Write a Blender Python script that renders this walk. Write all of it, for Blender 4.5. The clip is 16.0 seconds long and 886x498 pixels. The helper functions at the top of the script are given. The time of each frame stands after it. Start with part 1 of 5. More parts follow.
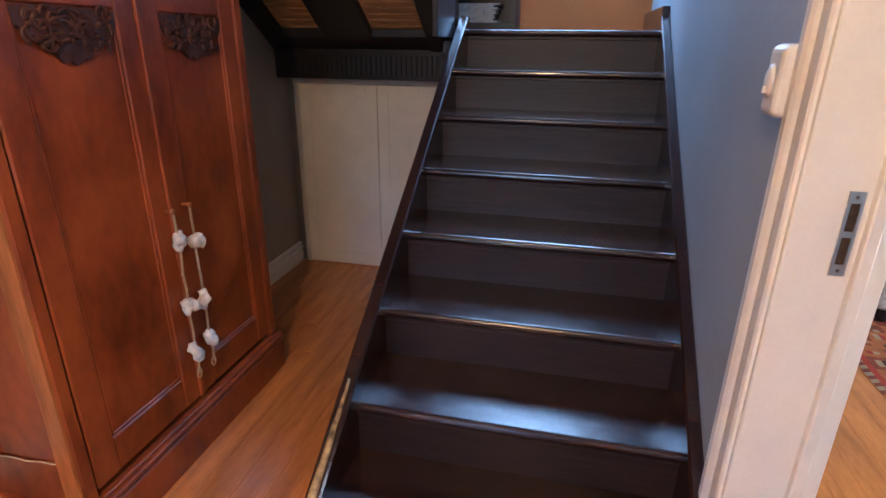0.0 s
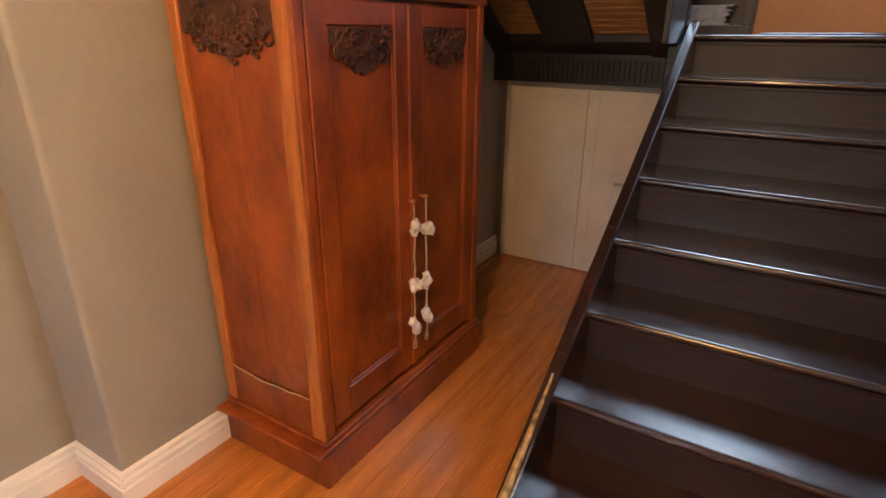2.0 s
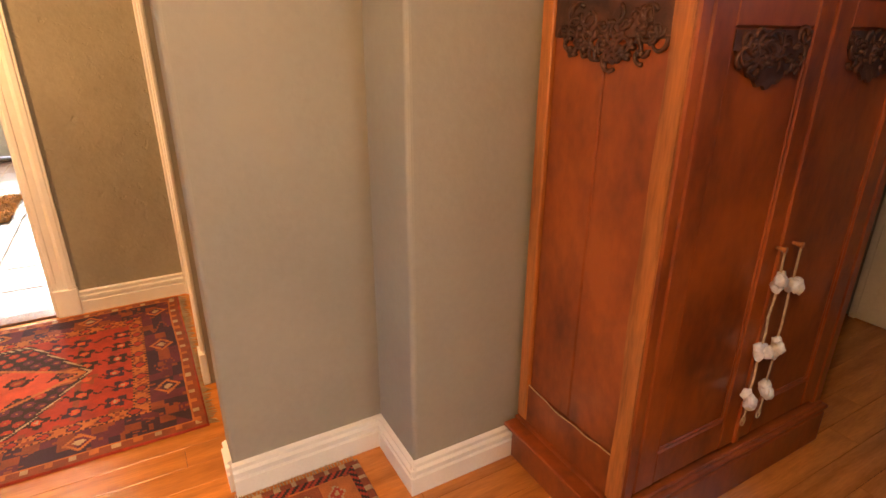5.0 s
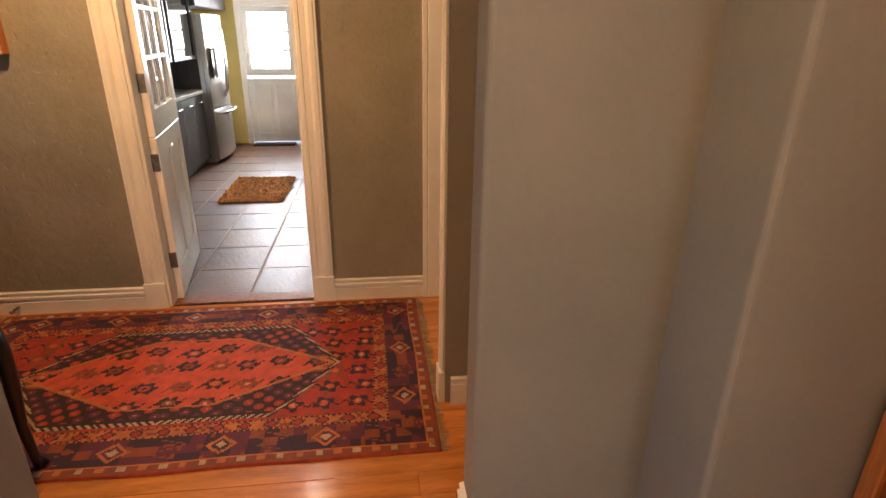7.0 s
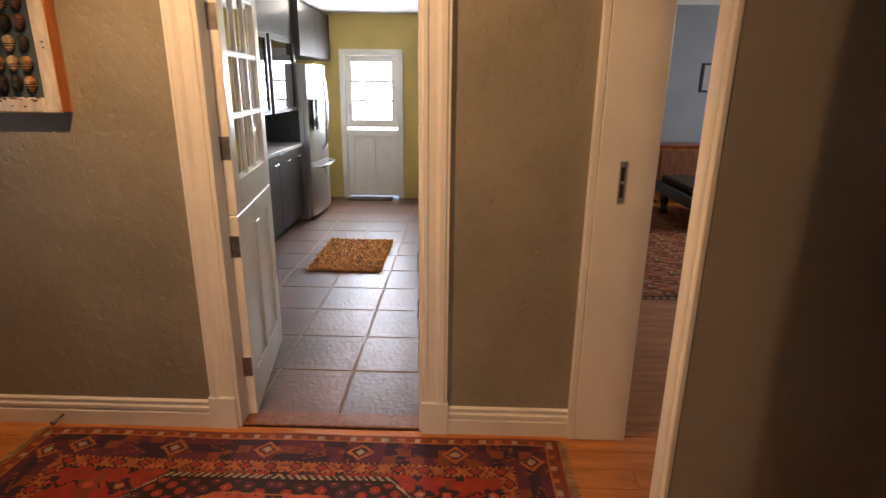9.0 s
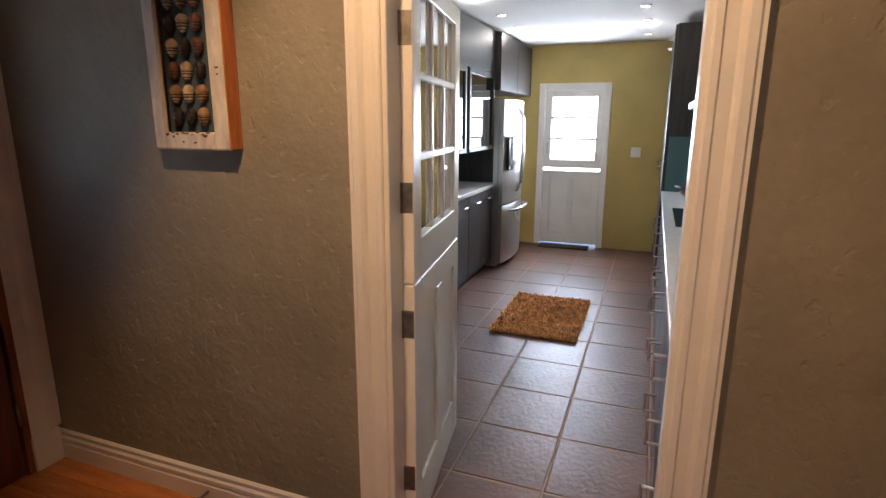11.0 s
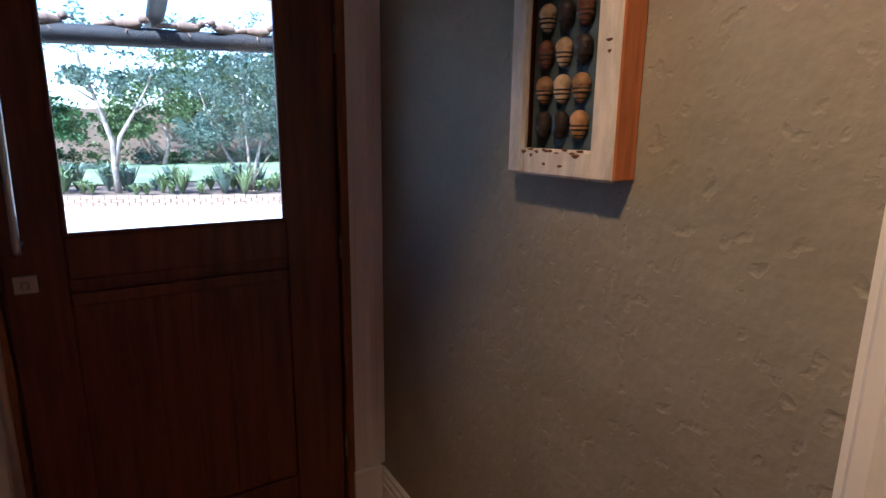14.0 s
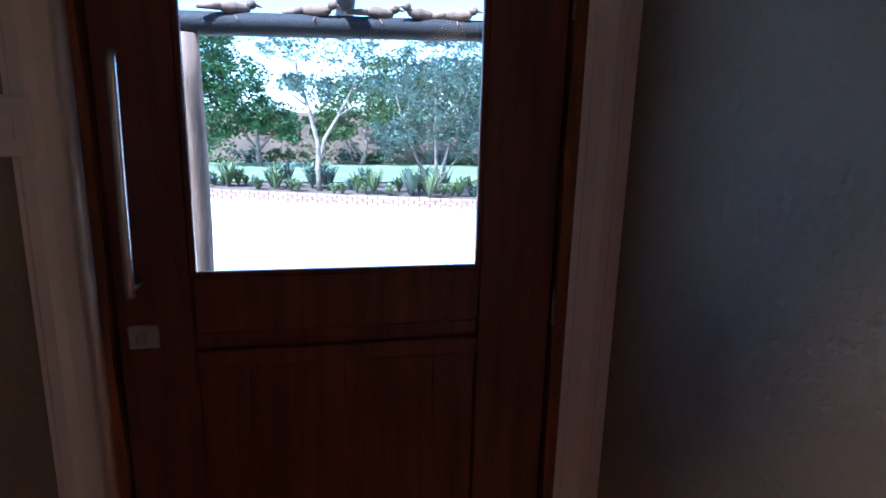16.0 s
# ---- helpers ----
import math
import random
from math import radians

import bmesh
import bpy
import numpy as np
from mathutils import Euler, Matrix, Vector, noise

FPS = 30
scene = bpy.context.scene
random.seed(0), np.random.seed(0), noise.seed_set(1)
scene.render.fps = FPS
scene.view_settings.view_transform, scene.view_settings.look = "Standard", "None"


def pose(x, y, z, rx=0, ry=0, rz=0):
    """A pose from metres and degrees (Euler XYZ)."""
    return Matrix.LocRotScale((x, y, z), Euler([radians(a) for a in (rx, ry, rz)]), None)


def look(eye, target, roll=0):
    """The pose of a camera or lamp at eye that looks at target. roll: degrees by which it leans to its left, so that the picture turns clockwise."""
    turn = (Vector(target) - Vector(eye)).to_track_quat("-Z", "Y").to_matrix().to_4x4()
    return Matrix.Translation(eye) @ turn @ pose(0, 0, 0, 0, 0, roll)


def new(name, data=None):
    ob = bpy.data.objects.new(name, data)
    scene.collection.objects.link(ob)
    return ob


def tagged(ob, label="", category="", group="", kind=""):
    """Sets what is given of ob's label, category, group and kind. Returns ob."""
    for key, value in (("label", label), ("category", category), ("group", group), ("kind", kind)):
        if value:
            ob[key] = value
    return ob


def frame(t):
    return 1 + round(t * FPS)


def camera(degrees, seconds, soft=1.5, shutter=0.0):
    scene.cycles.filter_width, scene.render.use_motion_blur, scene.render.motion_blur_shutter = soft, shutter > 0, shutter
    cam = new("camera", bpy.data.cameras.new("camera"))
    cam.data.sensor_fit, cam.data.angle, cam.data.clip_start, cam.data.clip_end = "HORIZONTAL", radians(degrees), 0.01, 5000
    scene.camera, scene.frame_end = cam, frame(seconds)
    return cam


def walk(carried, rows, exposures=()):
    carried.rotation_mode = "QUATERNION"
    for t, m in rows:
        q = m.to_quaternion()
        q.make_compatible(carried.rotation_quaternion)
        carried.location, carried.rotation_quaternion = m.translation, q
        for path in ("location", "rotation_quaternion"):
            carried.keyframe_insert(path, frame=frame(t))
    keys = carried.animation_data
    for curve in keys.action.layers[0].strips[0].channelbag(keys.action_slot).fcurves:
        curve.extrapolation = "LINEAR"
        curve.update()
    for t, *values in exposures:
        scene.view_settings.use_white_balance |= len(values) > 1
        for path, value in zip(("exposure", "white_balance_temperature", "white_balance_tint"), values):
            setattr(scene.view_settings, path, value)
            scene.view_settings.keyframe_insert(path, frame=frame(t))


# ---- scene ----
cam = camera(77.93, 16.0)
# seconds, x, y, z, yaw, pitch, roll
ROWS = [
    (0, 0.261, 0.056, 1.478, 13.04, -20.71, -0.57),
    (0.5, 0.238, 0.007, 1.489, 17.22, -21.05, -0.63),
    (1, 0.205, -0.035, 1.508, 21.95, -21.29, -0.61),
    (1.5, 0.174, -0.068, 1.519, 26.74, -21.30, -0.48),
    (2, 0.144, -0.096, 1.530, 31.62, -21.28, -0.35),
    (2.5, 0.106, -0.115, 1.530, 36.48, -21.12, -0.33),
    (3, 0.081, -0.131, 1.538, 40.95, -21.17, -0.31),
    (3.2, 0.068, -0.135, 1.534, 42.68, -21.08, -0.34),
    (5.3, -0.197, -0.077, 1.537, 63.71, -21.16, -0.55),
    (5.5, -0.212, -0.108, 1.547, 65.71, -21.02, -0.87),
    (6, -0.277, -0.119, 1.569, 72.19, -21.43, -0.66),
    (6.5, -0.354, -0.140, 1.575, 78.23, -21.59, -0.37),
    (7, -0.535, -0.246, 1.570, 82.92, -21.31, -0.59),
    (7.5, -0.703, -0.334, 1.583, 86.00, -20.59, -0.53),
    (8, -0.932, -0.398, 1.581, 88.13, -19.48, -0.54),
    (8.2, -1.058, -0.422, 1.586, 88.98, -18.81, -0.72),
    (10.3, -1.966, -0.604, 1.569, 100.80, -13.88, -0.32),
    (10.5, -2.032, -0.635, 1.561, 103.86, -13.72, -0.23),
    (11, -2.192, -0.746, 1.554, 110.81, -13.13, -0.21),
    (11.5, -2.311, -0.830, 1.551, 116.05, -12.54, -0.24),
    (12, -2.442, -0.920, 1.545, 121.20, -12.31, -0.40),
    (12.5, -2.566, -0.983, 1.560, 127.75, -12.24, -0.53),
    (13, -2.663, -1.024, 1.560, 135.85, -12.06, -0.56),
    (13.5, -2.761, -1.162, 1.541, 142.97, -12.14, -0.57),
    (14, -2.847, -1.325, 1.551, 149.04, -12.20, -0.67),
    (14.5, -2.879, -1.465, 1.552, 154.01, -12.12, -0.96),
    (15, -2.923, -1.660, 1.556, 158.96, -12.12, -1.21),
    (15.5, -2.975, -1.827, 1.564, 163.91, -12.15, -1.24),
    (16, -2.988, -2.007, 1.554, 167.66, -12.04, -1.38),
]
EXPOSURES = [(0.0, 3.95, 4950, 8), (1.0, 3.97, 5700, 9), (2.5, 4.0, 7500, 11), (3.2, 3.95, 7700, 11), (5.5, 3.65, 7000, 11), (6.5, 3.18, 6500, 10), (7.0, 2.95, 6400, 10), (8.2, 2.75, 6200, 10), (10.3, 2.45, 5600, 10), (11.5, 2.42, 5450, 10), (13.0, 2.3, 5000, 9), (14.0, 2.25, 4650, 9), (14.5, 2.22, 4550, 9), (15.0, 2.2, 4450, 9), (16.0, 2.15, 4300, 9)]
walk(cam, [(t, pose(x, y, z, 90 + pitch, roll, yaw)) for t, x, y, z, yaw, pitch, roll in ROWS], EXPOSURES)

# ---------- world, sun, lamps ----------
world = bpy.data.worlds.new("world")
scene.world = world
world.use_nodes = True
wn = world.node_tree
sky = wn.nodes.new("ShaderNodeTexSky")
sky.sky_type, sky.sun_disc = "NISHITA", False
sky.sun_elevation, sky.sun_rotation = radians(55), radians(52)
wn.links.new(sky.outputs[0], wn.nodes["Background"].inputs[0])
wn.nodes["Background"].inputs[1].default_value = 0.15


def lamp(name, kind, energy, colour, m, size=0.1, size_y=None):
    data = bpy.data.lights.new(name, kind)
    data.energy, data.color = energy, colour
    if kind == "AREA":
        data.size = size
        if size_y:
            data.shape, data.size_y = "RECTANGLE", size_y
    elif kind == "SUN":
        data.angle = size
    else:
        data.shadow_soft_size = size
    ob = new(name, data)
    ob.matrix_world = m
    return ob


WARM, COOL = (1.0, 0.54, 0.22), (0.52, 0.72, 1.0)
lamp("sun", "SUN", 5.0, (1, 0.95, 0.86), look((0, 0, 0), (-0.45, -0.35, -0.8)), radians(0.5))
hall = lamp("hall_lamp_light", "SPOT", 21, WARM, look((-2.72, -1.62, 2.72), (-3.55, -1.0, 1.0)), 0.05)
hall.data.spot_size, hall.data.spot_blend = radians(106), 0.5
lamp("stair_hall_lamp_light", "POINT", 6.4, WARM, pose(-0.05, -0.6, 2.5), 0.06)
lamp("stair_window_light", "AREA", 6.6, COOL, look((0.05, 4.06, 2.55), (0.05, 2.0, 1.2)), 1.0, 1.1)
lamp("south_window_light", "AREA", 0.35, COOL, look((-0.45, -3.24, 1.55), (0.3, 0.5, 1.0)), 1.2, 1.2)
lamp("back_door_daylight", "AREA", 9.8, (1, 1, 1), look((-9.33, -1.66, 1.48), (-5, -1.4, 0.6)), 0.6, 0.75)
lamp("kitchen_window_light", "AREA", 0.8, (0.95, 0.98, 1.0), look((-5.3, -3.02, 1.65), (-5.3, -1.0, 0.9)), 1.5, 1.0)
# unseen fill lamps that brighten both rooms; no window openings are built there
lamp("living_fill_light", "AREA", 17, (1, 0.98, 0.95), look((-7.0, 5.2, 1.9), (-6.5, 2, 0.3)), 1.8, 1.4)
lamp("side_room_fill_light", "AREA", 8, (1, 0.97, 0.92), look((3.8, 1.6, 1.6), (0.9, 1.0, 0.6)), 1.4, 1.4)
for sx in (-4.6, -6.4, -8.0):
    for sy in (-2.1, -0.9):
        lamp("downlight_light", "POINT", 0.8, (1, 0.86, 0.7), pose(sx, sy, 2.40), 0.03)


# ---------- materials ----------
def material(name, colour, rough=0.6, metal=0.0, vary=0.12, scale=6.0, bump=0.1, bump_scale=60.0, stretch=(1, 1, 1), coat=0.0, dark=None, random_amount=0.0, spots=0.0):
    m = bpy.data.materials.new(name)
    m.use_nodes = True
    nt = m.node_tree
    n, l = nt.nodes, nt.links
    p = n["Principled BSDF"]
    p.inputs["Roughness"].default_value, p.inputs["Metallic"].default_value = rough, metal
    p.inputs["Coat Weight"].default_value = coat
    p.inputs["Coat Roughness"].default_value = 0.12
    geo = n.new("ShaderNodeTexCoord")
    mp = n.new("ShaderNodeMapping")
    mp.inputs["Scale"].default_value = stretch
    l.new(geo.outputs["Object"], mp.inputs[0])
    big = n.new("ShaderNodeTexNoise")
    big.inputs["Scale"].default_value, big.inputs["Detail"].default_value = scale, 5
    l.new(mp.outputs[0], big.inputs[0])
    fine = n.new("ShaderNodeTexNoise")
    fine.inputs["Scale"].default_value, fine.inputs["Detail"].default_value = bump_scale, 4
    l.new(mp.outputs[0], fine.inputs[0])
    mix = n.new("ShaderNodeMix")
    mix.data_type = "RGBA"
    c = Vector(colour)
    lo = Vector(dark) if dark else c * (1 - 2 * vary)
    hi = c * (1 + vary)
    mix.inputs[6].default_value, mix.inputs[7].default_value = (*lo, 1), (*hi, 1)
    ramp = n.new("ShaderNodeMapRange")
    ramp.inputs[1].default_value, ramp.inputs[2].default_value = 0.3, 0.7
    both = n.new("ShaderNodeMath")
    both.operation = "MULTIPLY_ADD"
    both.inputs[1].default_value = 0.35
    l.new(fine.outputs[0], both.inputs[0])
    sub = n.new("ShaderNodeMath")
    sub.operation = "SUBTRACT"
    sub.inputs[1].default_value = 0.175
    l.new(big.outputs[0], sub.inputs[0])
    l.new(sub.outputs[0], both.inputs[2])
    l.new(both.outputs[0], ramp.inputs[0])
    l.new(ramp.outputs[0], mix.inputs[0])
    colour_out = mix.outputs[2]
    if random_amount:
        info = n.new("ShaderNodeObjectInfo")
        hsv = n.new("ShaderNodeHueSaturation")
        mr = n.new("ShaderNodeMapRange")
        mr.inputs[3].default_value, mr.inputs[4].default_value = 1 - random_amount, 1 + random_amount
        l.new(info.outputs["Random"], mr.inputs[0])
        l.new(mr.outputs[0], hsv.inputs["Value"])
        l.new(colour_out, hsv.inputs["Color"])
        colour_out = hsv.outputs[0]
    l.new(colour_out, p.inputs["Base Color"])
    rr = n.new("ShaderNodeMapRange")
    rr.inputs[3].default_value, rr.inputs[4].default_value = max(0.02, rough * 0.8), min(1, rough * 1.2)
    l.new(big.outputs[0], rr.inputs[0])
    l.new(rr.outputs[0], p.inputs["Roughness"])
    height = fine.outputs[0]
    if spots:
        vo = n.new("ShaderNodeTexNoise")
        vo.inputs["Scale"].default_value, vo.inputs["Detail"].default_value = 9, 3
        l.new(geo.outputs["Object"], vo.inputs[0])
        pit = n.new("ShaderNodeTexNoise")
        pit.inputs["Scale"].default_value, pit.inputs["Detail"].default_value = 25, 3
        l.new(geo.outputs["Object"], pit.inputs[0])
        r2 = n.new("ShaderNodeMapRange")
        r2.inputs[1].default_value, r2.inputs[2].default_value = 0.60, 0.76
        r2.inputs[3].default_value, r2.inputs[4].default_value = 0, -spots
        l.new(pit.outputs[0], r2.inputs[0])
        ad = n.new("ShaderNodeMath")
        ad.operation = "MULTIPLY_ADD"
        ad.inputs[1].default_value = 1.6
        l.new(vo.outputs[0], ad.inputs[0])
        l.new(r2.outputs[0], ad.inputs[2])
        ad2 = n.new("ShaderNodeMath")
        ad2.operation = "MULTIPLY_ADD"
        ad2.inputs[1].default_value = 0.4
        l.new(fine.outputs[0], ad2.inputs[0])
        l.new(ad.outputs[0], ad2.inputs[2])
        height = ad2.outputs[0]
    if bump:
        b = n.new("ShaderNodeBump")
        b.inputs["Strength"].default_value, b.inputs["Distance"].default_value = bump, 0.01
        l.new(height, b.inputs["Height"])
        l.new(b.outputs[0], p.inputs["Normal"])
    return m


def glass_material(name, tint=(1, 1, 1), rough=0.0):
    m = bpy.data.materials.new(name)
    m.use_nodes = True
    p = m.node_tree.nodes["Principled BSDF"]
    p.inputs["Base Color"].default_value = (*tint, 1)
    p.inputs["Transmission Weight"].default_value, p.inputs["Roughness"].default_value, p.inputs["IOR"].default_value = 1, rough, 1.45
    return m


def glow_material(name, colour, strength):
    m = bpy.data.materials.new(name)
    m.use_nodes = True
    p = m.node_tree.nodes["Principled BSDF"]
    p.inputs["Emission Color"].default_value, p.inputs["Emission Strength"].default_value = (*colour, 1), strength
    return m


PLASTER = material("grey_green_plaster", (0.30, 0.275, 0.215), 0.7, vary=0.09, scale=2.5, bump=0.58, bump_scale=50, spots=0.6)
SMOOTH = material("grey_paint", (0.31, 0.285, 0.235), 0.62, vary=0.05, scale=2.0, bump=0.12, bump_scale=40)
BLUEGREY = material("blue_grey_paint", (0.34, 0.37, 0.40), 0.6, vary=0.05, scale=2.0, bump=0.1, bump_scale=40)
WHITE = material("white_gloss_paint", (0.84, 0.81, 0.75), 0.35, vary=0.03, scale=5, bump=0.06, bump_scale=90)
CREAM = material("white_cupboard_paint", (0.72, 0.68, 0.60), 0.4, vary=0.06, scale=4, bump=0.08, bump_scale=70)
CEIL = material("white_ceiling_paint", (0.8, 0.78, 0.74), 0.8, vary=0.02, scale=3, bump=0.05)
MUSTARD = material("mustard_wall_paint", (0.55, 0.42, 0.13), 0.6, vary=0.06, scale=2.5, bump=0.1)
ORANGE = material("orange_wall_paint", (0.52, 0.19, 0.05), 0.6, vary=0.08, scale=3, bump=0.1)
PLANK = material("varnished_pine_plank", (0.56, 0.205, 0.045), 0.22, vary=0.16, scale=5, bump=0.05, bump_scale=40, stretch=(4, 0.4, 1), coat=0.4, random_amount=0.10)
RISERWOOD = material("black_brown_riser_wood", (0.026, 0.011, 0.008), 0.42, vary=0.3, scale=9, bump=0.08, bump_scale=50, stretch=(0.6, 4, 9))
STAIRWOOD = material("black_brown_stained_wood", (0.030, 0.012, 0.009), 0.2, vary=0.35, scale=9, bump=0.08, bump_scale=60, stretch=(0.6, 9, 4), coat=0.35)
BLACKWOOD = material("black_painted_timber", (0.016, 0.015, 0.018), 0.4, vary=0.2, scale=8, bump=0.15)
WARDROBE = material("red_brown_polished_wood", (0.27, 0.060, 0.010), 0.36, vary=0.3, scale=3.0, bump=0.05, bump_scale=20, stretch=(1.7, 1.7, 0.9), coat=0.2, dark=(0.13, 0.024, 0.006))
WARDLIGHT = material("worn_orange_wood", (0.46, 0.15, 0.035), 0.35, vary=0.25, scale=4, bump=0.08, bump_scale=30, stretch=(5, 5, 0.5), coat=0.2)
CARVED = material("dark_carved_wood", (0.075, 0.025, 0.012), 0.4, vary=0.3, scale=14, bump=0.4, bump_scale=45)
BAMBOO = material("tan_reed_panel", (0.34, 0.18, 0.07), 0.6, vary=0.2, scale=8, bump=0.35, bump_scale=24, stretch=(1, 8, 8))
DOORWOOD = material("dark_red_hardwood", (0.135, 0.034, 0.017), 0.38, vary=0.25, scale=4, bump=0.08, bump_scale=30, stretch=(7, 7, 0.6), coat=0.15)
JAMBWOOD = material("raw_orange_timber", (0.24, 0.085, 0.028), 0.55, vary=0.25, scale=6, bump=0.25, bump_scale=30, stretch=(6, 6, 0.7))
STRIP = material("pale_grey_aluminium", (0.75, 0.76, 0.78), 0.42, 0.6, vary=0.06, scale=12, bump=0.03)
STEEL = material("brushed_steel", (0.62, 0.62, 0.62), 0.3, 1.0, vary=0.05, scale=3, bump=0.0)
CHROME = material("polished_chrome", (0.85, 0.85, 0.85), 0.25, 1.0, vary=0.02, bump=0)
WORNEDGE = material("worn_pale_gold_wood", (0.42, 0.27, 0.11), 0.35, vary=0.4, scale=25, bump=0.2, bump_scale=60, coat=0.3)
HINGE = material("dull_hinge_metal", (0.30, 0.28, 0.25), 0.42, 1.0, vary=0.15, scale=30, bump=0.1)
SHELLMAT = material("white_shell", (0.75, 0.72, 0.68), 0.45, vary=0.1, scale=40, bump=0.5, bump_scale=70)
CORD = material("natural_cord", (0.5, 0.38, 0.24), 0.9, vary=0.15, scale=80, bump=0.3, bump_scale=200)
SLATE = material("brown_slate_tile", (0.13, 0.060, 0.036), 0.40, vary=0.16, scale=2.6, bump=0.3, bump_scale=34, random_amount=0.14)
GROUT = material("sandy_grout", (0.36, 0.24, 0.15), 0.8, vary=0.15, scale=20, bump=0.2)
CABGREY = material("dark_grey_oak_front", (0.042, 0.036, 0.034), 0.45, vary=0.22, scale=5, bump=0.06, bump_scale=40, stretch=(6, 6, 0.6))
QUARTZ = material("white_quartz", (0.75, 0.75, 0.74), 0.18, vary=0.03, scale=30, bump=0.0)
BLACKGLASS = material("black_ceramic_glass", (0.012, 0.014, 0.016), 0.06, vary=0.05, bump=0)
TEAL = material("teal_glass_splashback", (0.10, 0.19, 0.21), 0.08, vary=0.05, scale=2, bump=0)
SHAG = material("orange_brown_shag", (0.72, 0.31, 0.065), 0.85, vary=0.3, scale=20, bump=0.3, bump_scale=120)
DARKMAT = material("dark_coir", (0.06, 0.035, 0.02), 0.95, vary=0.3, scale=60, bump=0.6, bump_scale=150)
CHAIRWOOD = material("near_black_carved_wood", (0.018, 0.012, 0.011), 0.3, vary=0.3, scale=8, bump=0.1, coat=0.3)
PLASTIC = material("white_plastic", (0.78, 0.77, 0.74), 0.35, vary=0.02, bump=0.02)
RED = material("red_plastic", (0.6, 0.05, 0.05), 0.4, vary=0.05, bump=0.02)
PICBACK = material("slate_blue_mount", (0.085, 0.125, 0.15), 0.8, vary=0.15, scale=8, bump=0.2, bump_scale=90)
PICWHITE = material("worn_white_frame", (0.66, 0.60, 0.51), 0.6, vary=0.12, scale=9, bump=0.35, bump_scale=50, stretch=(3, 3, 0.8))
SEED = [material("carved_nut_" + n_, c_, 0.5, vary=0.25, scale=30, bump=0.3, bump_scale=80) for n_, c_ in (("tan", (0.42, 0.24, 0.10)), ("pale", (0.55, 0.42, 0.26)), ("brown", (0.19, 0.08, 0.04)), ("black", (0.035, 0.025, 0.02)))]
GLASS = glass_material("clear_glass")
PORCHWOOD = material("weathered_pole", (0.20, 0.13, 0.09), 0.8, vary=0.25, scale=7, bump=0.3, stretch=(5, 5, 0.6))
DARKPOLE = material("dark_stained_pole", (0.012, 0.011, 0.013), 0.75, vary=0.2, scale=7, bump=0.3)
PAVING = material("pale_gravel_paving", (0.62, 0.57, 0.48), 0.9, vary=0.1, scale=3, bump=0.5, bump_scale=60)
BRICK = material("tan_brick", (0.25, 0.16, 0.11), 0.85, vary=0.15, scale=14, bump=0.4, random_amount=0.15)
SOIL = material("garden_soil", (0.11, 0.075, 0.05), 0.95, vary=0.25, scale=9, bump=0.8, bump_scale=40)
LAWN = material("mown_grass", (0.15, 0.19, 0.09), 0.9, vary=0.25, scale=3, bump=0.8, bump_scale=90)
LEAF = [material("foliage_" + n_, c_, 0.55, vary=0.3, scale=3, bump=0.05) for n_, c_ in (("mid", (0.07, 0.13, 0.045)), ("blue", (0.12, 0.17, 0.13)), ("light", (0.15, 0.20, 0.08)))]
BARK = material("pale_bark", (0.22, 0.18, 0.14), 0.9, vary=0.25, scale=9, bump=0.6, bump_scale=30)
GARDENWALL = material("brown_rendered_wall", (0.20, 0.14, 0.10), 0.9, vary=0.15, scale=2, bump=0.3)
PAPER = material("paper_stack", (0.55, 0.54, 0.50), 0.8, vary=0.15, scale=30, bump=0.1)


# ---------- builders ----------
def add_box(bm, lo, hi, slot=0, bevel=0.0):
    g = bmesh.ops.create_cube(bm, size=1)
    c = [(a + b) / 2 for a, b in zip(lo, hi)]
    s = [abs(b - a) for a, b in zip(lo, hi)]
    for v in g["verts"]:
        v.co = Vector((v.co.x * s[0] + c[0], v.co.y * s[1] + c[1], v.co.z * s[2] + c[2]))
    faces = {f for v in g["verts"] for f in v.link_faces}
    for f in faces:
        f.material_index = slot
    if bevel:
        edges = list({e for f in faces for e in f.edges})
        r = bmesh.ops.bevel(bm, geom=edges, offset=min(bevel, min(s) * 0.45), segments=4 if bevel >= 0.012 else 1, affect="EDGES", profile=0.5)
        for f in r["faces"]:
            f.material_index = slot


def finish(bm, name, mats, parent=None, smooth=False, m=None):
    me = bpy.data.meshes.new(name)
    bmesh.ops.recalc_face_normals(bm, faces=bm.faces)
    bm.to_mesh(me)
    bm.free()
    for mt in mats if isinstance(mats, (list, tuple)) else [mats]:
        me.materials.append(mt)
    if smooth:
        me.polygons.foreach_set("use_smooth", [True] * len(me.polygons))
    ob = new(name, me)
    if m is not None:
        ob.matrix_world = m
    if parent is not None:
        ob.parent = parent
        ob.matrix_parent_inverse = parent.matrix_basis.inverted()
    return ob


def boxes(name, items, mats, parent=None, bevel=0.003):
    bm = bmesh.new()
    for it in items:
        add_box(bm, it[:3], it[3:6], it[6] if len(it) > 6 else 0, bevel)
    return finish(bm, name, mats, parent)


def thing(name, at, label, category, group="", kind=""):
    e = new(name)
    e.matrix_basis = pose(*at)
    return tagged(e, label, category, group, kind)


def structure(name, items, mat, label="", bevel=0.0):
    return tagged(boxes(name, items, mat, None, bevel), label, "", "", "structure")


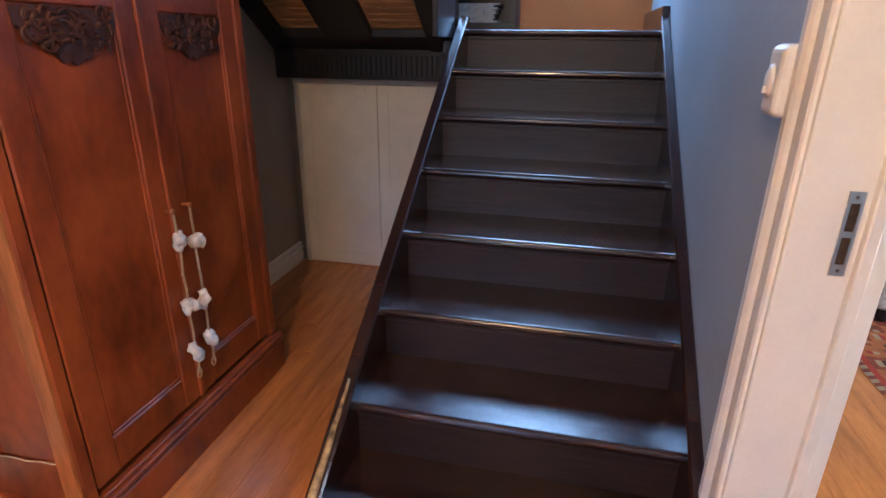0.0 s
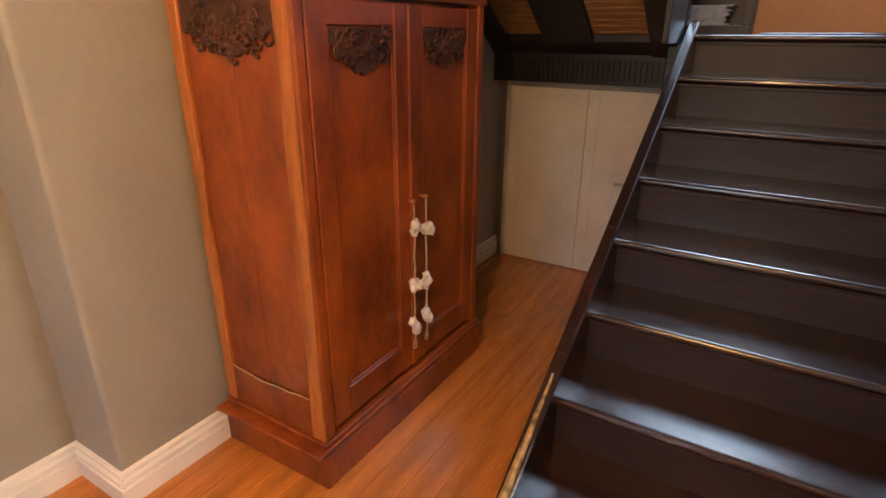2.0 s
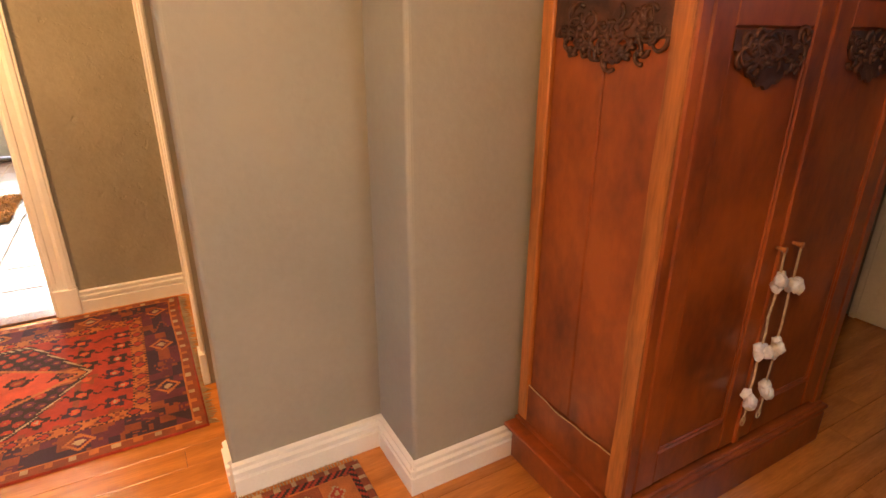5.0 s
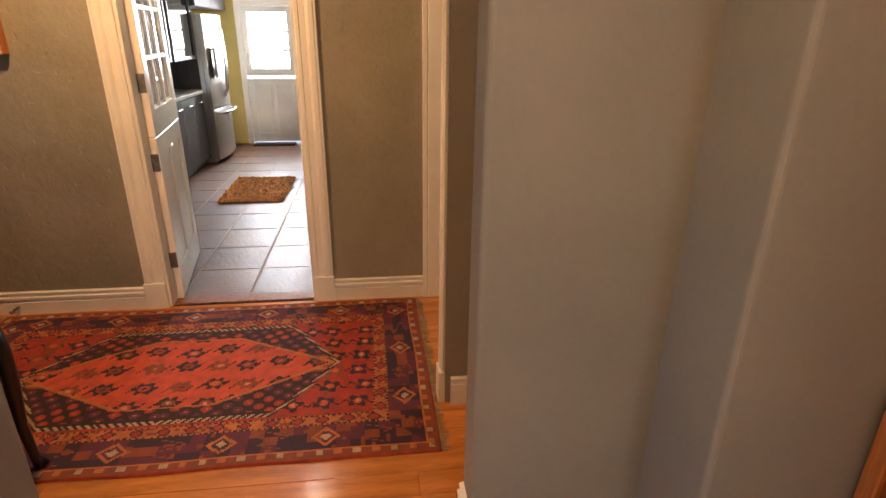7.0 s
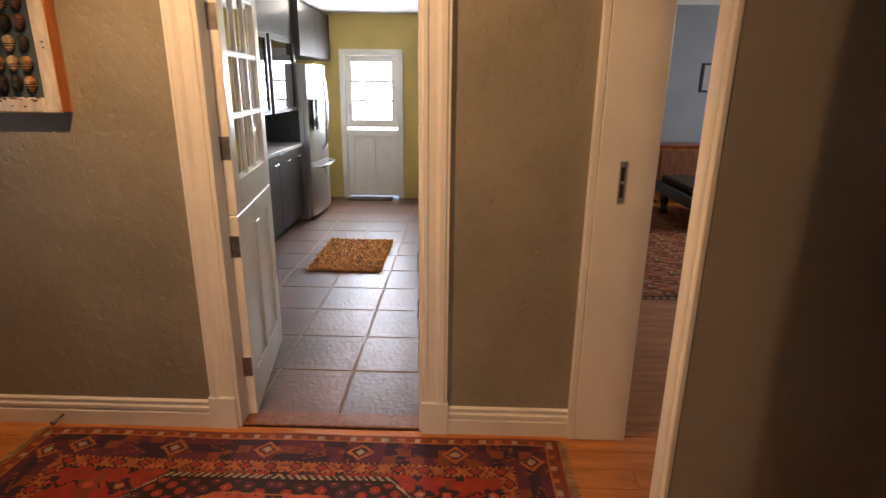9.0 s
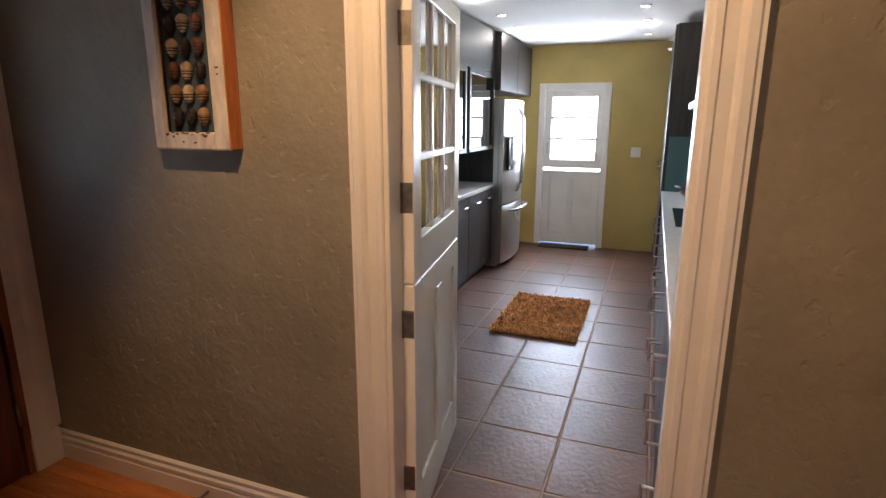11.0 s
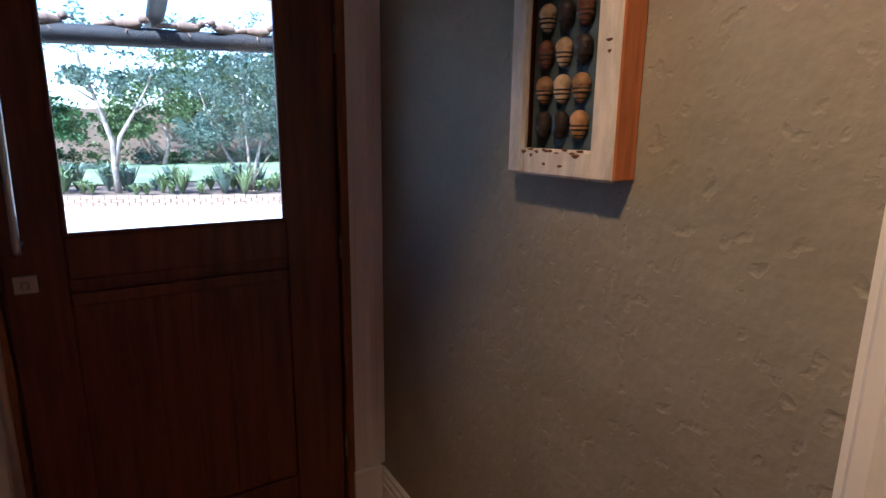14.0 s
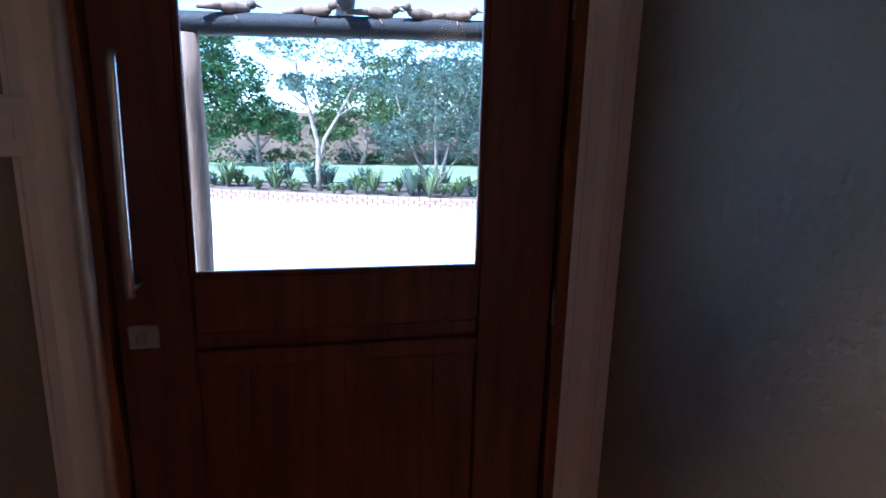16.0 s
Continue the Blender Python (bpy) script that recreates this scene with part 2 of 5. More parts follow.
def tube(bm, pts, radii, sides=8, slot=0):
    pts = [Vector(p) for p in pts]
    rings = []
    for i, p in enumerate(pts):
        d = (pts[min(i + 1, len(pts) - 1)] - pts[max(i - 1, 0)]).normalized()
        a = d.orthogonal().normalized()
        if rings and abs(d.dot(prev)) < 0.999:
            a = (prev - d * d.dot(prev)).normalized()
        prev = a
        b = d.cross(a)
        r = radii[i] if isinstance(radii, (list, tuple)) else radii
        rings.append([bm.verts.new(p + (a * math.cos(t) + b * math.sin(t)) * r) for t in (2 * math.pi * k / sides for k in range(sides))])
    for r0, r1 in zip(rings, rings[1:]):
        for k in range(sides):
            bm.faces.new((r0[k], r0[(k + 1) % sides], r1[(k + 1) % sides], r1[k])).material_index = slot
    for ring in (rings[0], rings[-1]):
        bm.faces.new(ring).material_index = slot


def ball(bm, c, r, slot=0, rough=0.0, sub=2):
    g = bmesh.ops.create_icosphere(bm, subdivisions=sub, radius=1)
    for v in g["verts"]:
        k = 1 + rough * noise.noise(v.co * 2.2 + Vector(c) * 37)
        v.co = Vector((v.co.x * r[0] * k + c[0], v.co.y * r[1] * k + c[1], v.co.z * r[2] * k + c[2]))
    for f in {f for v in g["verts"] for f in v.link_faces}:
        f.material_index, f.smooth = slot, True


def extrude(bm, profile, origin, u, v, path):
    """A moulding: a 2D profile in the axes u, v, drawn along the vector path."""
    o, u, v, w = Vector(origin), Vector(u), Vector(v), Vector(path)
    a = [bm.verts.new(o + u * p + v * q) for p, q in profile]
    b = [bm.verts.new(o + u * p + v * q + w) for p, q in profile]
    k = len(profile)
    for i in range(k):
        bm.faces.new((a[i], a[(i + 1) % k], b[(i + 1) % k], b[i]))
    bm.faces.new(a)
    bm.faces.new(b[::-1])


BASE = [(0, 0), (0.019, 0), (0.021, 0.074), (0.012, 0.078), (0.012, 0.089), (0.022, 0.094), (0.022, 0.107), (0.009, 0.112), (0.009, 0.122), (0.016, 0.127), (0.016, 0.134), (0.004, 0.140), (0, 0.140)]
CASE = [(0, 0), (0.012, 0), (0.016, 0.006), (0.016, 0.022), (0.011, 0.027), (0.011, 0.058), (0.018, 0.066), (0.024, 0.076), (0.024, 0.098), (0.019, 0.104), (0.019, 0.114), (0, 0.114)]


def baseboard(runs):
    bm = bmesh.new()
    for p0, p1, nrm in runs:
        p0, p1 = Vector((*p0, 0.0)), Vector((*p1, 0.0))
        extrude(bm, BASE, p0, (nrm[0], nrm[1], 0), (0, 0, 1), p1 - p0)
    return tagged(finish(bm, "baseboard", WHITE), "white painted moulded wooden baseboard", "", "", "structure")


def casing(name, posts, heads, blocks):
    """Door casing: posts (x, y, normal, along, height), heads (start, end, normal) and plinth blocks."""
    bm = bmesh.new()
    for x, y, nrm, along, h in posts:
        extrude(bm, CASE, (x, y, 0.15), (nrm[0], nrm[1], 0), (along[0], along[1], 0), (0, 0, h - 0.15))
    for p0, p1, nrm in heads:
        p0, p1 = Vector(p0), Vector(p1)
        extrude(bm, CASE, p0, (nrm[0], nrm[1], 0), (0, 0, 1), p1 - p0)
    for b in blocks:
        add_box(bm, b[:3], b[3:], 0, 0.003)
    return tagged(finish(bm, name, WHITE), "white painted moulded door casing", "", "", "structure")


# ---------- structure ----------
H = 2.75
structure("wall_passage_pier", [(-1.995, 0.02, 0, -1.843, 0.60, H)], SMOOTH, "grey painted pier at the passage", 0.018)
structure("wall_wardrobe", [(-2.0, 0.58, 0, -1.548, 3.6, 4.6)], SMOOTH, "grey painted wall behind the wardrobe", 0.018)
structure("wall_recess", [(-2.82, 1.5, 0, -2.003, 1.62, H)], SMOOTH, "wall closing the recess")
structure("wall_living_return", [(-2.66, 0.035, 0, -2.602, 1.5, H)], SMOOTH, "brown-grey wall beside the living room door")
structure("wall_passage_south", [(-1.645, -3.255, 0, -1.50, -1.06, H)], SMOOTH, "grey wall end at the passage", 0.012)
structure("wall_kitchen_side", [(-3.83, -3.255, 0, -3.728, -1.525, H), (-3.83, -0.636, 0, -3.728, 0.06, H), (-3.83, -1.525, 2.06, -3.728, -0.636, H)], PLASTER, "rough grey-green plastered wall")
structure("wall_front", [(-4.0, -3.40, 0, -3.575, -3.255, H), (-2.50, -3.40, 0, -1.1, -3.255, H), (0.2, -3.40, 0, 0.7, -3.255, H), (-1.1, -3.40, 0, 0.2, -3.255, 0.9), (-1.1, -3.40, 2.2, 0.2, -3.255, H), (-3.575, -3.40, 2.1, -2.50, -3.255, H)], PLASTER, "grey-green plastered front wall")
structure("wall_living_south", [(-9.6, 0.06, 0, -3.714, 0.296, H), (-3.714, 0.06, 2.062, -2.66, 0.20, H)], SMOOTH, "wall between kitchen and living room")
structure("wall_living_far", [(-9.75, 0.2, 0, -9.6, 5.4, H)], BLUEGREY, "blue-grey living room wall")
structure("wall_living_north", [(-9.6, 5.3, 0, -2.0, 5.45, H)], BLUEGREY, "blue-grey living room wall")
structure("wall_living_east", [(-2.84, 1.62, 0, -2.7, 5.3, H)], BLUEGREY, "living room wall")
structure("wall_stairs", [(0.70, 1.335, 0, 0.88, 4.5, 4.6), (0.70, -3.255, 0, 0.88, 0.30, H), (0.70, 0.30, 2.06, 0.88, 1.335, H)], BLUEGREY, "blue-grey painted stair wall")
structure("wall_landing", [(-2.0, 4.10, 1.3, 0.7, 4.25, 4.6)], ORANGE, "orange painted landing wall")
structure("wall_under_stairs", [(-1.548, 3.432, 0, 0.70, 3.5, 1.458)], SMOOTH, "wall behind the under-stair cupboard")
structure("wall_side_room", [(0.88, 4.2, 0, 4.0, 4.35, H), (3.9, -1.0, 0, 4.05, 4.2, H), (0.88, -1.15, 0, 4.05, -1.0, H)], BLUEGREY, "side room wall")
structure("wall_kitchen_north", [(-9.4, -0.02, 0, -3.83, 0.055, H)], MUSTARD, "mustard kitchen wall")
structure("wall_kitchen_far", [(-9.42, -3.2, 0, -9.215, -2.13, H), (-9.42, -1.27, 0, -9.215, -0.02, H), (-9.42, -2.13, 2.01, -9.215, -1.27, H)], MUSTARD, "mustard yellow painted kitchen wall")
structure("wall_kitchen_south", [(-9.2, -3.2, 0, -6.05, -3.1, H), (-4.55, -3.2, 0, -3.83, -3.1, H), (-6.05, -3.2, 0, -4.55, -3.1, 1.15), (-6.05, -3.2, 2.15, -4.55, -3.1, H)], MUSTARD, "mustard kitchen wall with a window")

structure("ceiling_hall", [(-4.0, -3.40, H, 0.9, 1.33, H + 0.12), (-2.85, 1.33, H, -1.56, 1.7, H + 0.12)], CEIL, "white ceiling")
structure("ceiling_stairwell", [(-2.0, 1.0, 4.6, 0.9, 4.4, 4.7), (-2.0, 1.21, H + 0.12, 0.9, 1.33, 4.6)], CEIL, "white stairwell ceiling")
structure("ceiling_kitchen", [(-9.45, -3.2, 2.45, -3.83, 0.0, 2.55)], CEIL, "white kitchen ceiling")
structure("ceiling_living", [(-9.75, 0.06, H, -2.66, 5.45, H + 0.1)], CEIL, "white living room ceiling")
structure("ceiling_side_room", [(0.88, -1.15, H, 4.05, 4.35, H + 0.1)], CEIL, "white ceiling")
structure("trim_living_cornice", [(-9.6, 0.2, 2.62, -9.52, 5.3, 2.75), (-9.52, 5.22, 2.62, -2.84, 5.3, 2.75)], WHITE, "white plaster cornice", 0.02)

baseboard([((-1.843, 0.015), (-1.843, 0.58), (1, 0)), ((-1.843, 0.58), (-1.53, 0.58), (0, -1)), ((-1.548, 0.565), (-1.548, 0.995), (1, 0)), ((-1.862, 0.02), (-1.98, 0.02), (0, -1)),
           ((-1.548, 2.12), (-1.548, 3.41), (1, 0)),
           ((-3.728, -3.255), (-3.728, -1.645), (1, 0)), ((-3.728, -0.525), (-3.728, 0.06), (1, 0)),
           ((-2.602, 0.06), (-2.602, 1.5), (1, 0)), ((-2.602, 1.5), (-2.0, 1.5), (0, -1)),
           ((-1.50, -3.255), (-1.50, -1.06), (1, 0)), ((-2.40, -3.255), (-1.645, -3.255), (0, 1))])

# kitchen doorway: casings, lining, threshold
casing("trim_kitchen_door", [(-3.728, -1.523, (1, 0), (0, -1), 2.06), (-3.728, -0.640, (1, 0), (0, 1), 2.06)], [((-3.728, -1.637, 2.06), (-3.728, -0.526, 2.06), (1, 0))],
       [(-3.728, -1.645, 0, -3.70, -1.520, 0.165), (-3.728, -0.643, 0, -3.70, -0.520, 0.165)])
structure("trim_kitchen_lining", [(-3.835, -1.525, 0, -3.72, -1.505, 2.06), (-3.835, -0.656, 0, -3.72, -0.636, 2.06), (-3.835, -1.505, 2.04, -3.72, -0.656, 2.06)], WHITE, "white door lining", 0.003)
structure("trim_threshold", [(-3.84, -1.505, 0, -3.73, -0.656, 0.012)], JAMBWOOD, "wooden threshold", 0.004)
# living room doorway
structure("trim_living_door", [(-2.664, 0.012, 0.166, -2.622, 0.0345, 2.06), (-2.622, 0.018, 0.166, -2.603, 0.0345, 2.06), (-2.69, 0.004, 0, -2.598, 0.0345, 0.165)], WHITE, "white painted narrow door casing", 0.004)
structure("trim_living_lining", [(-3.711, 0.065, 0, -3.69, 0.300, 2.06), (-2.69, 0.03, 0, -2.664, 0.215, 2.06), (-3.69, 0.03, 2.04, -2.69, 0.215, 2.06), (-3.727, 0.035, 0, -3.69, 0.0645, 2.06)], WHITE, "white door lining", 0.004)
# side room doorway beside the stairs
casing("trim_side_door", [(0.70, 1.215, (-1, 0), (0, 1), 2.06), (0.70, 0.30, (-1, 0), (0, -1), 2.06)], [], [(0.675, 1.21, 0, 0.70, 1.335, 0.165), (0.675, 0.19, 0, 0.70, 0.305, 0.165)])
structure("trim_side_lining", [(0.695, 1.200, 0, 0.885, 1.218, 2.06), (0.695, 0.295, 0, 0.885, 0.315, 2.06), (0.70, 1.218, 0, 0.88, 1.335, 2.06), (0.82, 1.178, 0, 0.845, 1.2, 2.06)], WHITE, "white door lining", 0.003)
# front doorway
casing("trim_front_door", [(-3.588, -3.255, (0, 1), (-1, 0), 2.12), (-2.517, -3.255, (0, 1), (1, 0), 2.12)], [((-3.69, -3.255, 2.12), (-2.40, -3.255, 2.12), (0, 1))],
       [(-3.727, -3.255, 0.166, -3.702, -3.238, 2.2), (-3.708, -3.255, 0, -3.585, -3.225, 0.165), (-2.52, -3.255, 0, -2.40, -3.225, 0.165)])


def strike_plate(at, m, label):
    e = thing("strike_plate", at, label, "lock plate")
    w = Matrix.Translation(at) @ m
    bm = bmesh.new()
    add_box(bm, (-0.014, 0, -0.085), (-0.008, 0.003, 0.085), 0)
    add_box(bm, (0.008, 0, -0.085), (0.014, 0.003, 0.085), 0)
    for z0, z1 in ((-0.085, -0.062), (-0.006, 0.006), (0.062, 0.085)):
        add_box(bm, (-0.008, 0, z0), (0.008, 0.003, z1), 0)
    bm.transform(w)
    finish(bm, "plate", STEEL, e)
    # solid dark block; the shade of the bolt hole is put into its colour
    bm = bmesh.new()
    add_box(bm, (-0.008, -0.004, -0.062), (0.008, 0.0008, 0.062), 0)
    bm.transform(w)
    finish(bm, "recess", DARKMAT, e)
    for z in (-0.074, 0.074):
        bm = bmesh.new()
        ball(bm, (0, 0.003, z), (0.004, 0.0015, 0.004), sub=1)
        bm.transform(w)
        finish(bm, "screw", HINGE, e)


strike_plate((0.795, 1.199, 1.14), pose(0, 0, 0, 0, 0, 180), "brushed steel strike plate let into the white door lining")
strike_plate((-3.689, 0.165, 1.21), pose(0, 0, 0, 0, 0, -90), "dull metal strike plate let into the white door lining")

# ---------- the staircase ----------
RISE, GO, Y2 = 0.193, 0.2995, 1.425
stairs = thing("staircase", (0.15, 1.1, 0), "dark stained wooden staircase with worn glossy treads", "staircase", kind="structure")
for k in range(1, 9):
    y, z = Y2 + (k - 2) * GO, RISE * k
    back = y + GO + 0.03 if k < 8 else y + 0.9
    # rounded, slightly worn nosing
    nose = [(y + 0.015 - 0.015 * math.cos(a), z - 0.016 + 0.016 * math.sin(a)) for a in (radians(-90 + 22.5 * i) for i in range(9))]
    bm = bmesh.new()
    extrude(bm, [(back, z - 0.032)] + nose + [(back, z)], (-0.345, 0, 0), (0, 1, 0), (0, 0, 1), (1.01, 0, 0))
    bmesh.ops.remove_doubles(bm, verts=bm.verts, dist=0.0002)
    finish(bm, "tread", STAIRWOOD, stairs)
    boxes("cove_strip", [(-0.345, y + 0.018, z - 0.05, 0.665, y + 0.0275, z - 0.033)], RISERWOOD, stairs, 0.003)
    boxes("riser", [(-0.345, y + 0.028, z - RISE, 0.665, y + 0.046, z - 0.033)], RISERWOOD, stairs, 0.0)
slope = RISE / GO
for name, x0, x1, mt in (("outer_string", -0.385, -0.337, STAIRWOOD), ("wall_string", 0.657, 0.698, STAIRWOOD)):
    bm = bmesh.new()
    y0, y1 = 1.06, 3.24
    top = lambda yy: RISE * 2 + (yy - Y2) * slope + 0.055
    prof = [(y0, 0.0), (y0, max(0.06, top(y0))), (y1, top(y1)), (y1 + 0.05, top(y1)), (y1 + 0.05, 1.2), (1.75, 0.0)]
    extrude(bm, prof, (x0, 0, 0), (0, 1, 0), (0, 0, 1), (x1 - x0, 0, 0))
    bmesh.ops.bevel(bm, geom=list(bm.edges), offset=0.006, segments=1, affect="EDGES")
    finish(bm, name, mt, stairs)
bm = bmesh.new()
edge_pts = [(-0.361 + 0.004 * noise.noise((i * 0.7, 2, 0)), 1.045 + 0.034 * i, top(1.045 + 0.034 * i) + 0.002 if 1.045 + 0.034 * i > 1.06 else 0.1) for i in range(13)]
tube(bm, edge_pts, [0.018 - 0.0011 * i for i in range(13)], 8)
finish(bm, "worn_edge", WORNEDGE, stairs, True)
boxes("string_foot", [(-0.395, 1.02, 0, -0.330, 1.30, 0.13)], WHITE, stairs, 0.006)
structure("floor_landing", [(-1.55, 3.27, 1.46, 0.70, 4.1, 1.54)], STAIRWOOD, "dark landing floor", 0.004)
structure("baseboard_landing", [(0.66, 3.25, 1.544, 0.698, 4.1, 1.66), (-0.1, 4.075, 1.544, 0.66, 4.1, 1.56)], STAIRWOOD, "dark stained landing skirting", 0.004)

# underside of the upper flight
flight = thing("upper_flight", (-1.0, 3.25, 1.42), "black timber underside of the upper stair flight with reed panels", "staircase", kind="structure")
ps = 0.70


def sheared(name, items, mat, bevel=0.004):
    bm = bmesh.new()
    for it in items:
        add_box(bm, it[:3], it[3:], 0, bevel)
    for v in bm.verts:
        v.co.z += (3.29 - v.co.y) * ps
    return finish(bm, name, mat, flight)


sheared("soffit_board", [(-1.545, 1.4, 1.475, -0.42, 3.36, 1.62)], BLACKWOOD, 0)
sheared("beam", [(-1.545, 1.4, 1.42, -1.425, 3.36, 1.474), (-1.17, 1.4, 1.43, -0.875, 3.36, 1.474), (-0.56, 1.4, 1.42, -0.42, 3.36, 1.474), (-1.425, 3.19, 1.43, -0.56, 3.36, 1.474)], BLACKWOOD)
for x0, x1 in ((-1.425, -1.17), (-0.875, -0.56)):
    sheared("reed_panel", [(x0 + 0.002, 1.4 + i * 0.02, 1.466 + 0.003 * (i % 2), x1 - 0.002, 1.418 + i * 0.02, 1.474) for i in range(89)], BAMBOO, 0)
boxes("apron", [(-1.545, 3.285, 1.262, -0.42, 3.33, 1.44)], BLACKWOOD, flight, 0.004)
boxes("fluting", [(-1.40 + i * 0.031, 3.272, 1.285, -1.382 + i * 0.031, 3.284, 1.40) for i in range(31)], BLACKWOOD, flight, 0.003)
boxes("newel_post", [(-0.475, 3.20, 1.25, -0.395, 3.28, 2.9)], STAIRWOOD, flight, 0.01)
# string extended into an added screen that keeps window light off the wardrobe
boxes("side_string_screen", [(-0.43, 1.4, 2.12, -0.40, 2.3, 4.3), (-0.43, 2.301, 1.80, -0.40, 2.8, 4.3), (-0.43, 2.801, 1.50, -0.40, 3.2, 4.3)], BLACKWOOD, flight, 0.004)

# under-stair cupboard
cup = thing("under_stair_cupboard", (-0.9, 3.42, 0), "white painted double doors of the cupboard under the stairs", "cupboard")
boxes("frame", [(-1.50, 3.405, 0.0, -1.465, 3.43, 1.25), (-1.50, 3.40, 1.225, -0.38, 3.43, 1.262), (-0.395, 3.405, 0, -0.37, 3.43, 1.25)], CREAM, cup, 0.003)
for x0, x1 in ((-1.462, -0.935), (-0.931, -0.398)):
    d = boxes("door", [(x0, 3.408, 0.008, x1, 3.425, 1.222), (x0, 3.402, 0.008, x0 + 0.07, 3.408, 1.222), (x1 - 0.07, 3.402, 0.008, x1, 3.408, 1.222), (x0 + 0.07, 3.402, 1.15, x1 - 0.07, 3.408, 1.222), (x0 + 0.07, 3.402, 0.008, x1 - 0.07, 3.408, 0.1)], CREAM, cup, 0.0025)
bm = bmesh.new()
tube(bm, [(-0.62, 3.402, 0.66), (-0.62, 3.36, 0.66), (-0.70, 3.355, 0.66)], 0.008)
finish(bm, "handle", STEEL, cup, True)

# landing bookcase
bc = thing("bookcase", (-0.45, 4.0, 1.54), "dark bookcase with stacked papers on the landing", "bookcase")
boxes("carcass", [(-0.85, 3.86, 1.541, -0.14, 4.09, 1.60), (-0.85, 3.86, 1.60, -0.81, 4.09, 2.4), (-0.19, 3.86, 1.60, -0.14, 4.09, 2.4), (-0.81, 4.07, 1.60, -0.19, 4.09, 2.4), (-0.81, 3.88, 1.86, -0.19, 4.07, 1.885), (-0.85, 3.86, 2.4, -0.14, 4.09, 2.43)], BLACKWOOD, bc, 0.004)
stack = tagged(boxes("paper_stack", [(-0.55 + random.uniform(-.02, .02), 3.90, 1.6015 + i * 0.013, -0.28 + random.uniform(-.03, .03), 4.05, 1.612 + i * 0.013) for i in range(9)], PAPER, None, 0.001), "stack of pale papers on a dark shelf", "paper stack")

# alarm sounder on the stair wall
th = thing("wall_sensor", (0.70, 1.36, 1.41), "white plastic rounded wall sensor above the stairs", "sensor")
bm = bmesh.new()
add_box(bm, (0.655, 1.315, 1.338), (0.699, 1.405, 1.482), 0, 0.018)
finish(bm, "body", PLASTIC, th)
bm = bmesh.new()
ball(bm, (0.655, 1.36, 1.41), (0.012, 0.022, 0.034))
add_box(bm, (0.640, 1.352, 1.385), (0.65, 1.358, 1.40), 0, 0.001)
finish(bm, "lens", PLASTIC, th)

# ---------- wardrobe ----------
WX0, WX1, WY0, WY1 = -1.532, -1.010, 1.012, 2.11
wd = thing("wardrobe", (-1.27, 1.53, 0), "antique red-brown polished wooden wardrobe with carved panels", "wardrobe")
boxes("plinth", [(WX0, 0.99, 0.0, -0.993, 2.135, 0.145)], WARDROBE, wd, 0.006)
boxes("plinth_moulding", [(WX0, 0.994, 0.145, -0.997, 2.131, 0.158), (WX0, 0.95, 0.158, -0.988, 2.14, 0.176), (WX0, 1.0, 0.176, -1.002, 2.122, 0.190)], WARDROBE, wd, 0.005)
boxes("carcass", [(WX0, WY0 + 0.03, 0.19, WX1 - 0.05, WY1 - 0.03, 1.95)], WARDROBE, wd, 0.002)
boxes("corner_post", [(WX1 - 0.055, WY0 + 0.006, 0.19, WX1, WY0 + 0.055, 1.95)], WARDROBE, wd, 0.008)
boxes("corner_post", [(WX1 - 0.055, WY1 - 0.055, 0.19, WX1, WY1, 1.95)], WARDROBE, wd, 0.008)
# light worn stile with an uneven edge on the side
bm = bmesh.new()
n_ = 24
for i in range(n_):
    z0, z1 = 0.19 + (1.76 / n_) * i, 0.19 + (1.76 / n_) * (i + 1)
    w0, w1 = (0.062 + 0.012 * noise.noise((0, 3, z * 3.0)) for z in (z0, z1))
    vs = [bm.verts.new(c) for c in ((WX1 - 0.006, WY0 + 0.000, z0), (WX1 - w0, WY0 + 0.000, z0), (WX1 - w1, WY0 + 0.000, z1), (WX1 - 0.006, WY0 + 0.000, z1), (WX1 - 0.006, WY0 + 0.035, z0), (WX1 - w0, WY0 + 0.035, z0), (WX1 - w1, WY0 + 0.035, z1), (WX1 - 0.006, WY0 + 0.035, z1))]
    for q in ((0, 1, 2, 3), (1, 5, 6, 2), (4, 7, 6, 5), (0, 3, 7, 4)):
        bm.faces.new([vs[j] for j in q])
bmesh.ops.remove_doubles(bm, verts=bm.verts, dist=0.0005)
finish(bm, "worn_stile", WARDLIGHT, wd)
boxes("back_stile", [(WX0, WY0, 0.19, WX0 + 0.05, WY0 + 0.035, 1.95)], WARDLIGHT, wd, 0.004)
for x0, x1 in ((-1.482, -1.28), (-1.278, -1.070)):
    boxes("side_panel", [(x0, WY0 + 0.014, 0.335, x1, WY0 + 0.04, 1.60)], WARDROBE, wd, 0.004)
# bottom rail of the side with a cracked pale edge
bm = bmesh.new()
pts = []
for i in range(21):
    x = -1.482 + i * 0.0206
    pts.append((x, 0.345 - 0.035 * i / 20 * 0.4 + 0.008 * noise.noise((x * 14, 1, 0)) - 0.01 * math.sin(i * 0.22)))
extrude(bm, [(-1.482, 0.19), (-1.070, 0.19)] + pts[::-1], (0, WY0 + 0.006, 0), (1, 0, 0), (0, 0, 1), (0, 0.03, 0))
finish(bm, "bottom_rail", WARDROBE, wd)
bm = bmesh.new()
tube(bm, [(x, WY0 + 0.008, z + 0.001) for x, z in pts], 0.0024, 5)
finish(bm, "split_edge", CORD, wd)


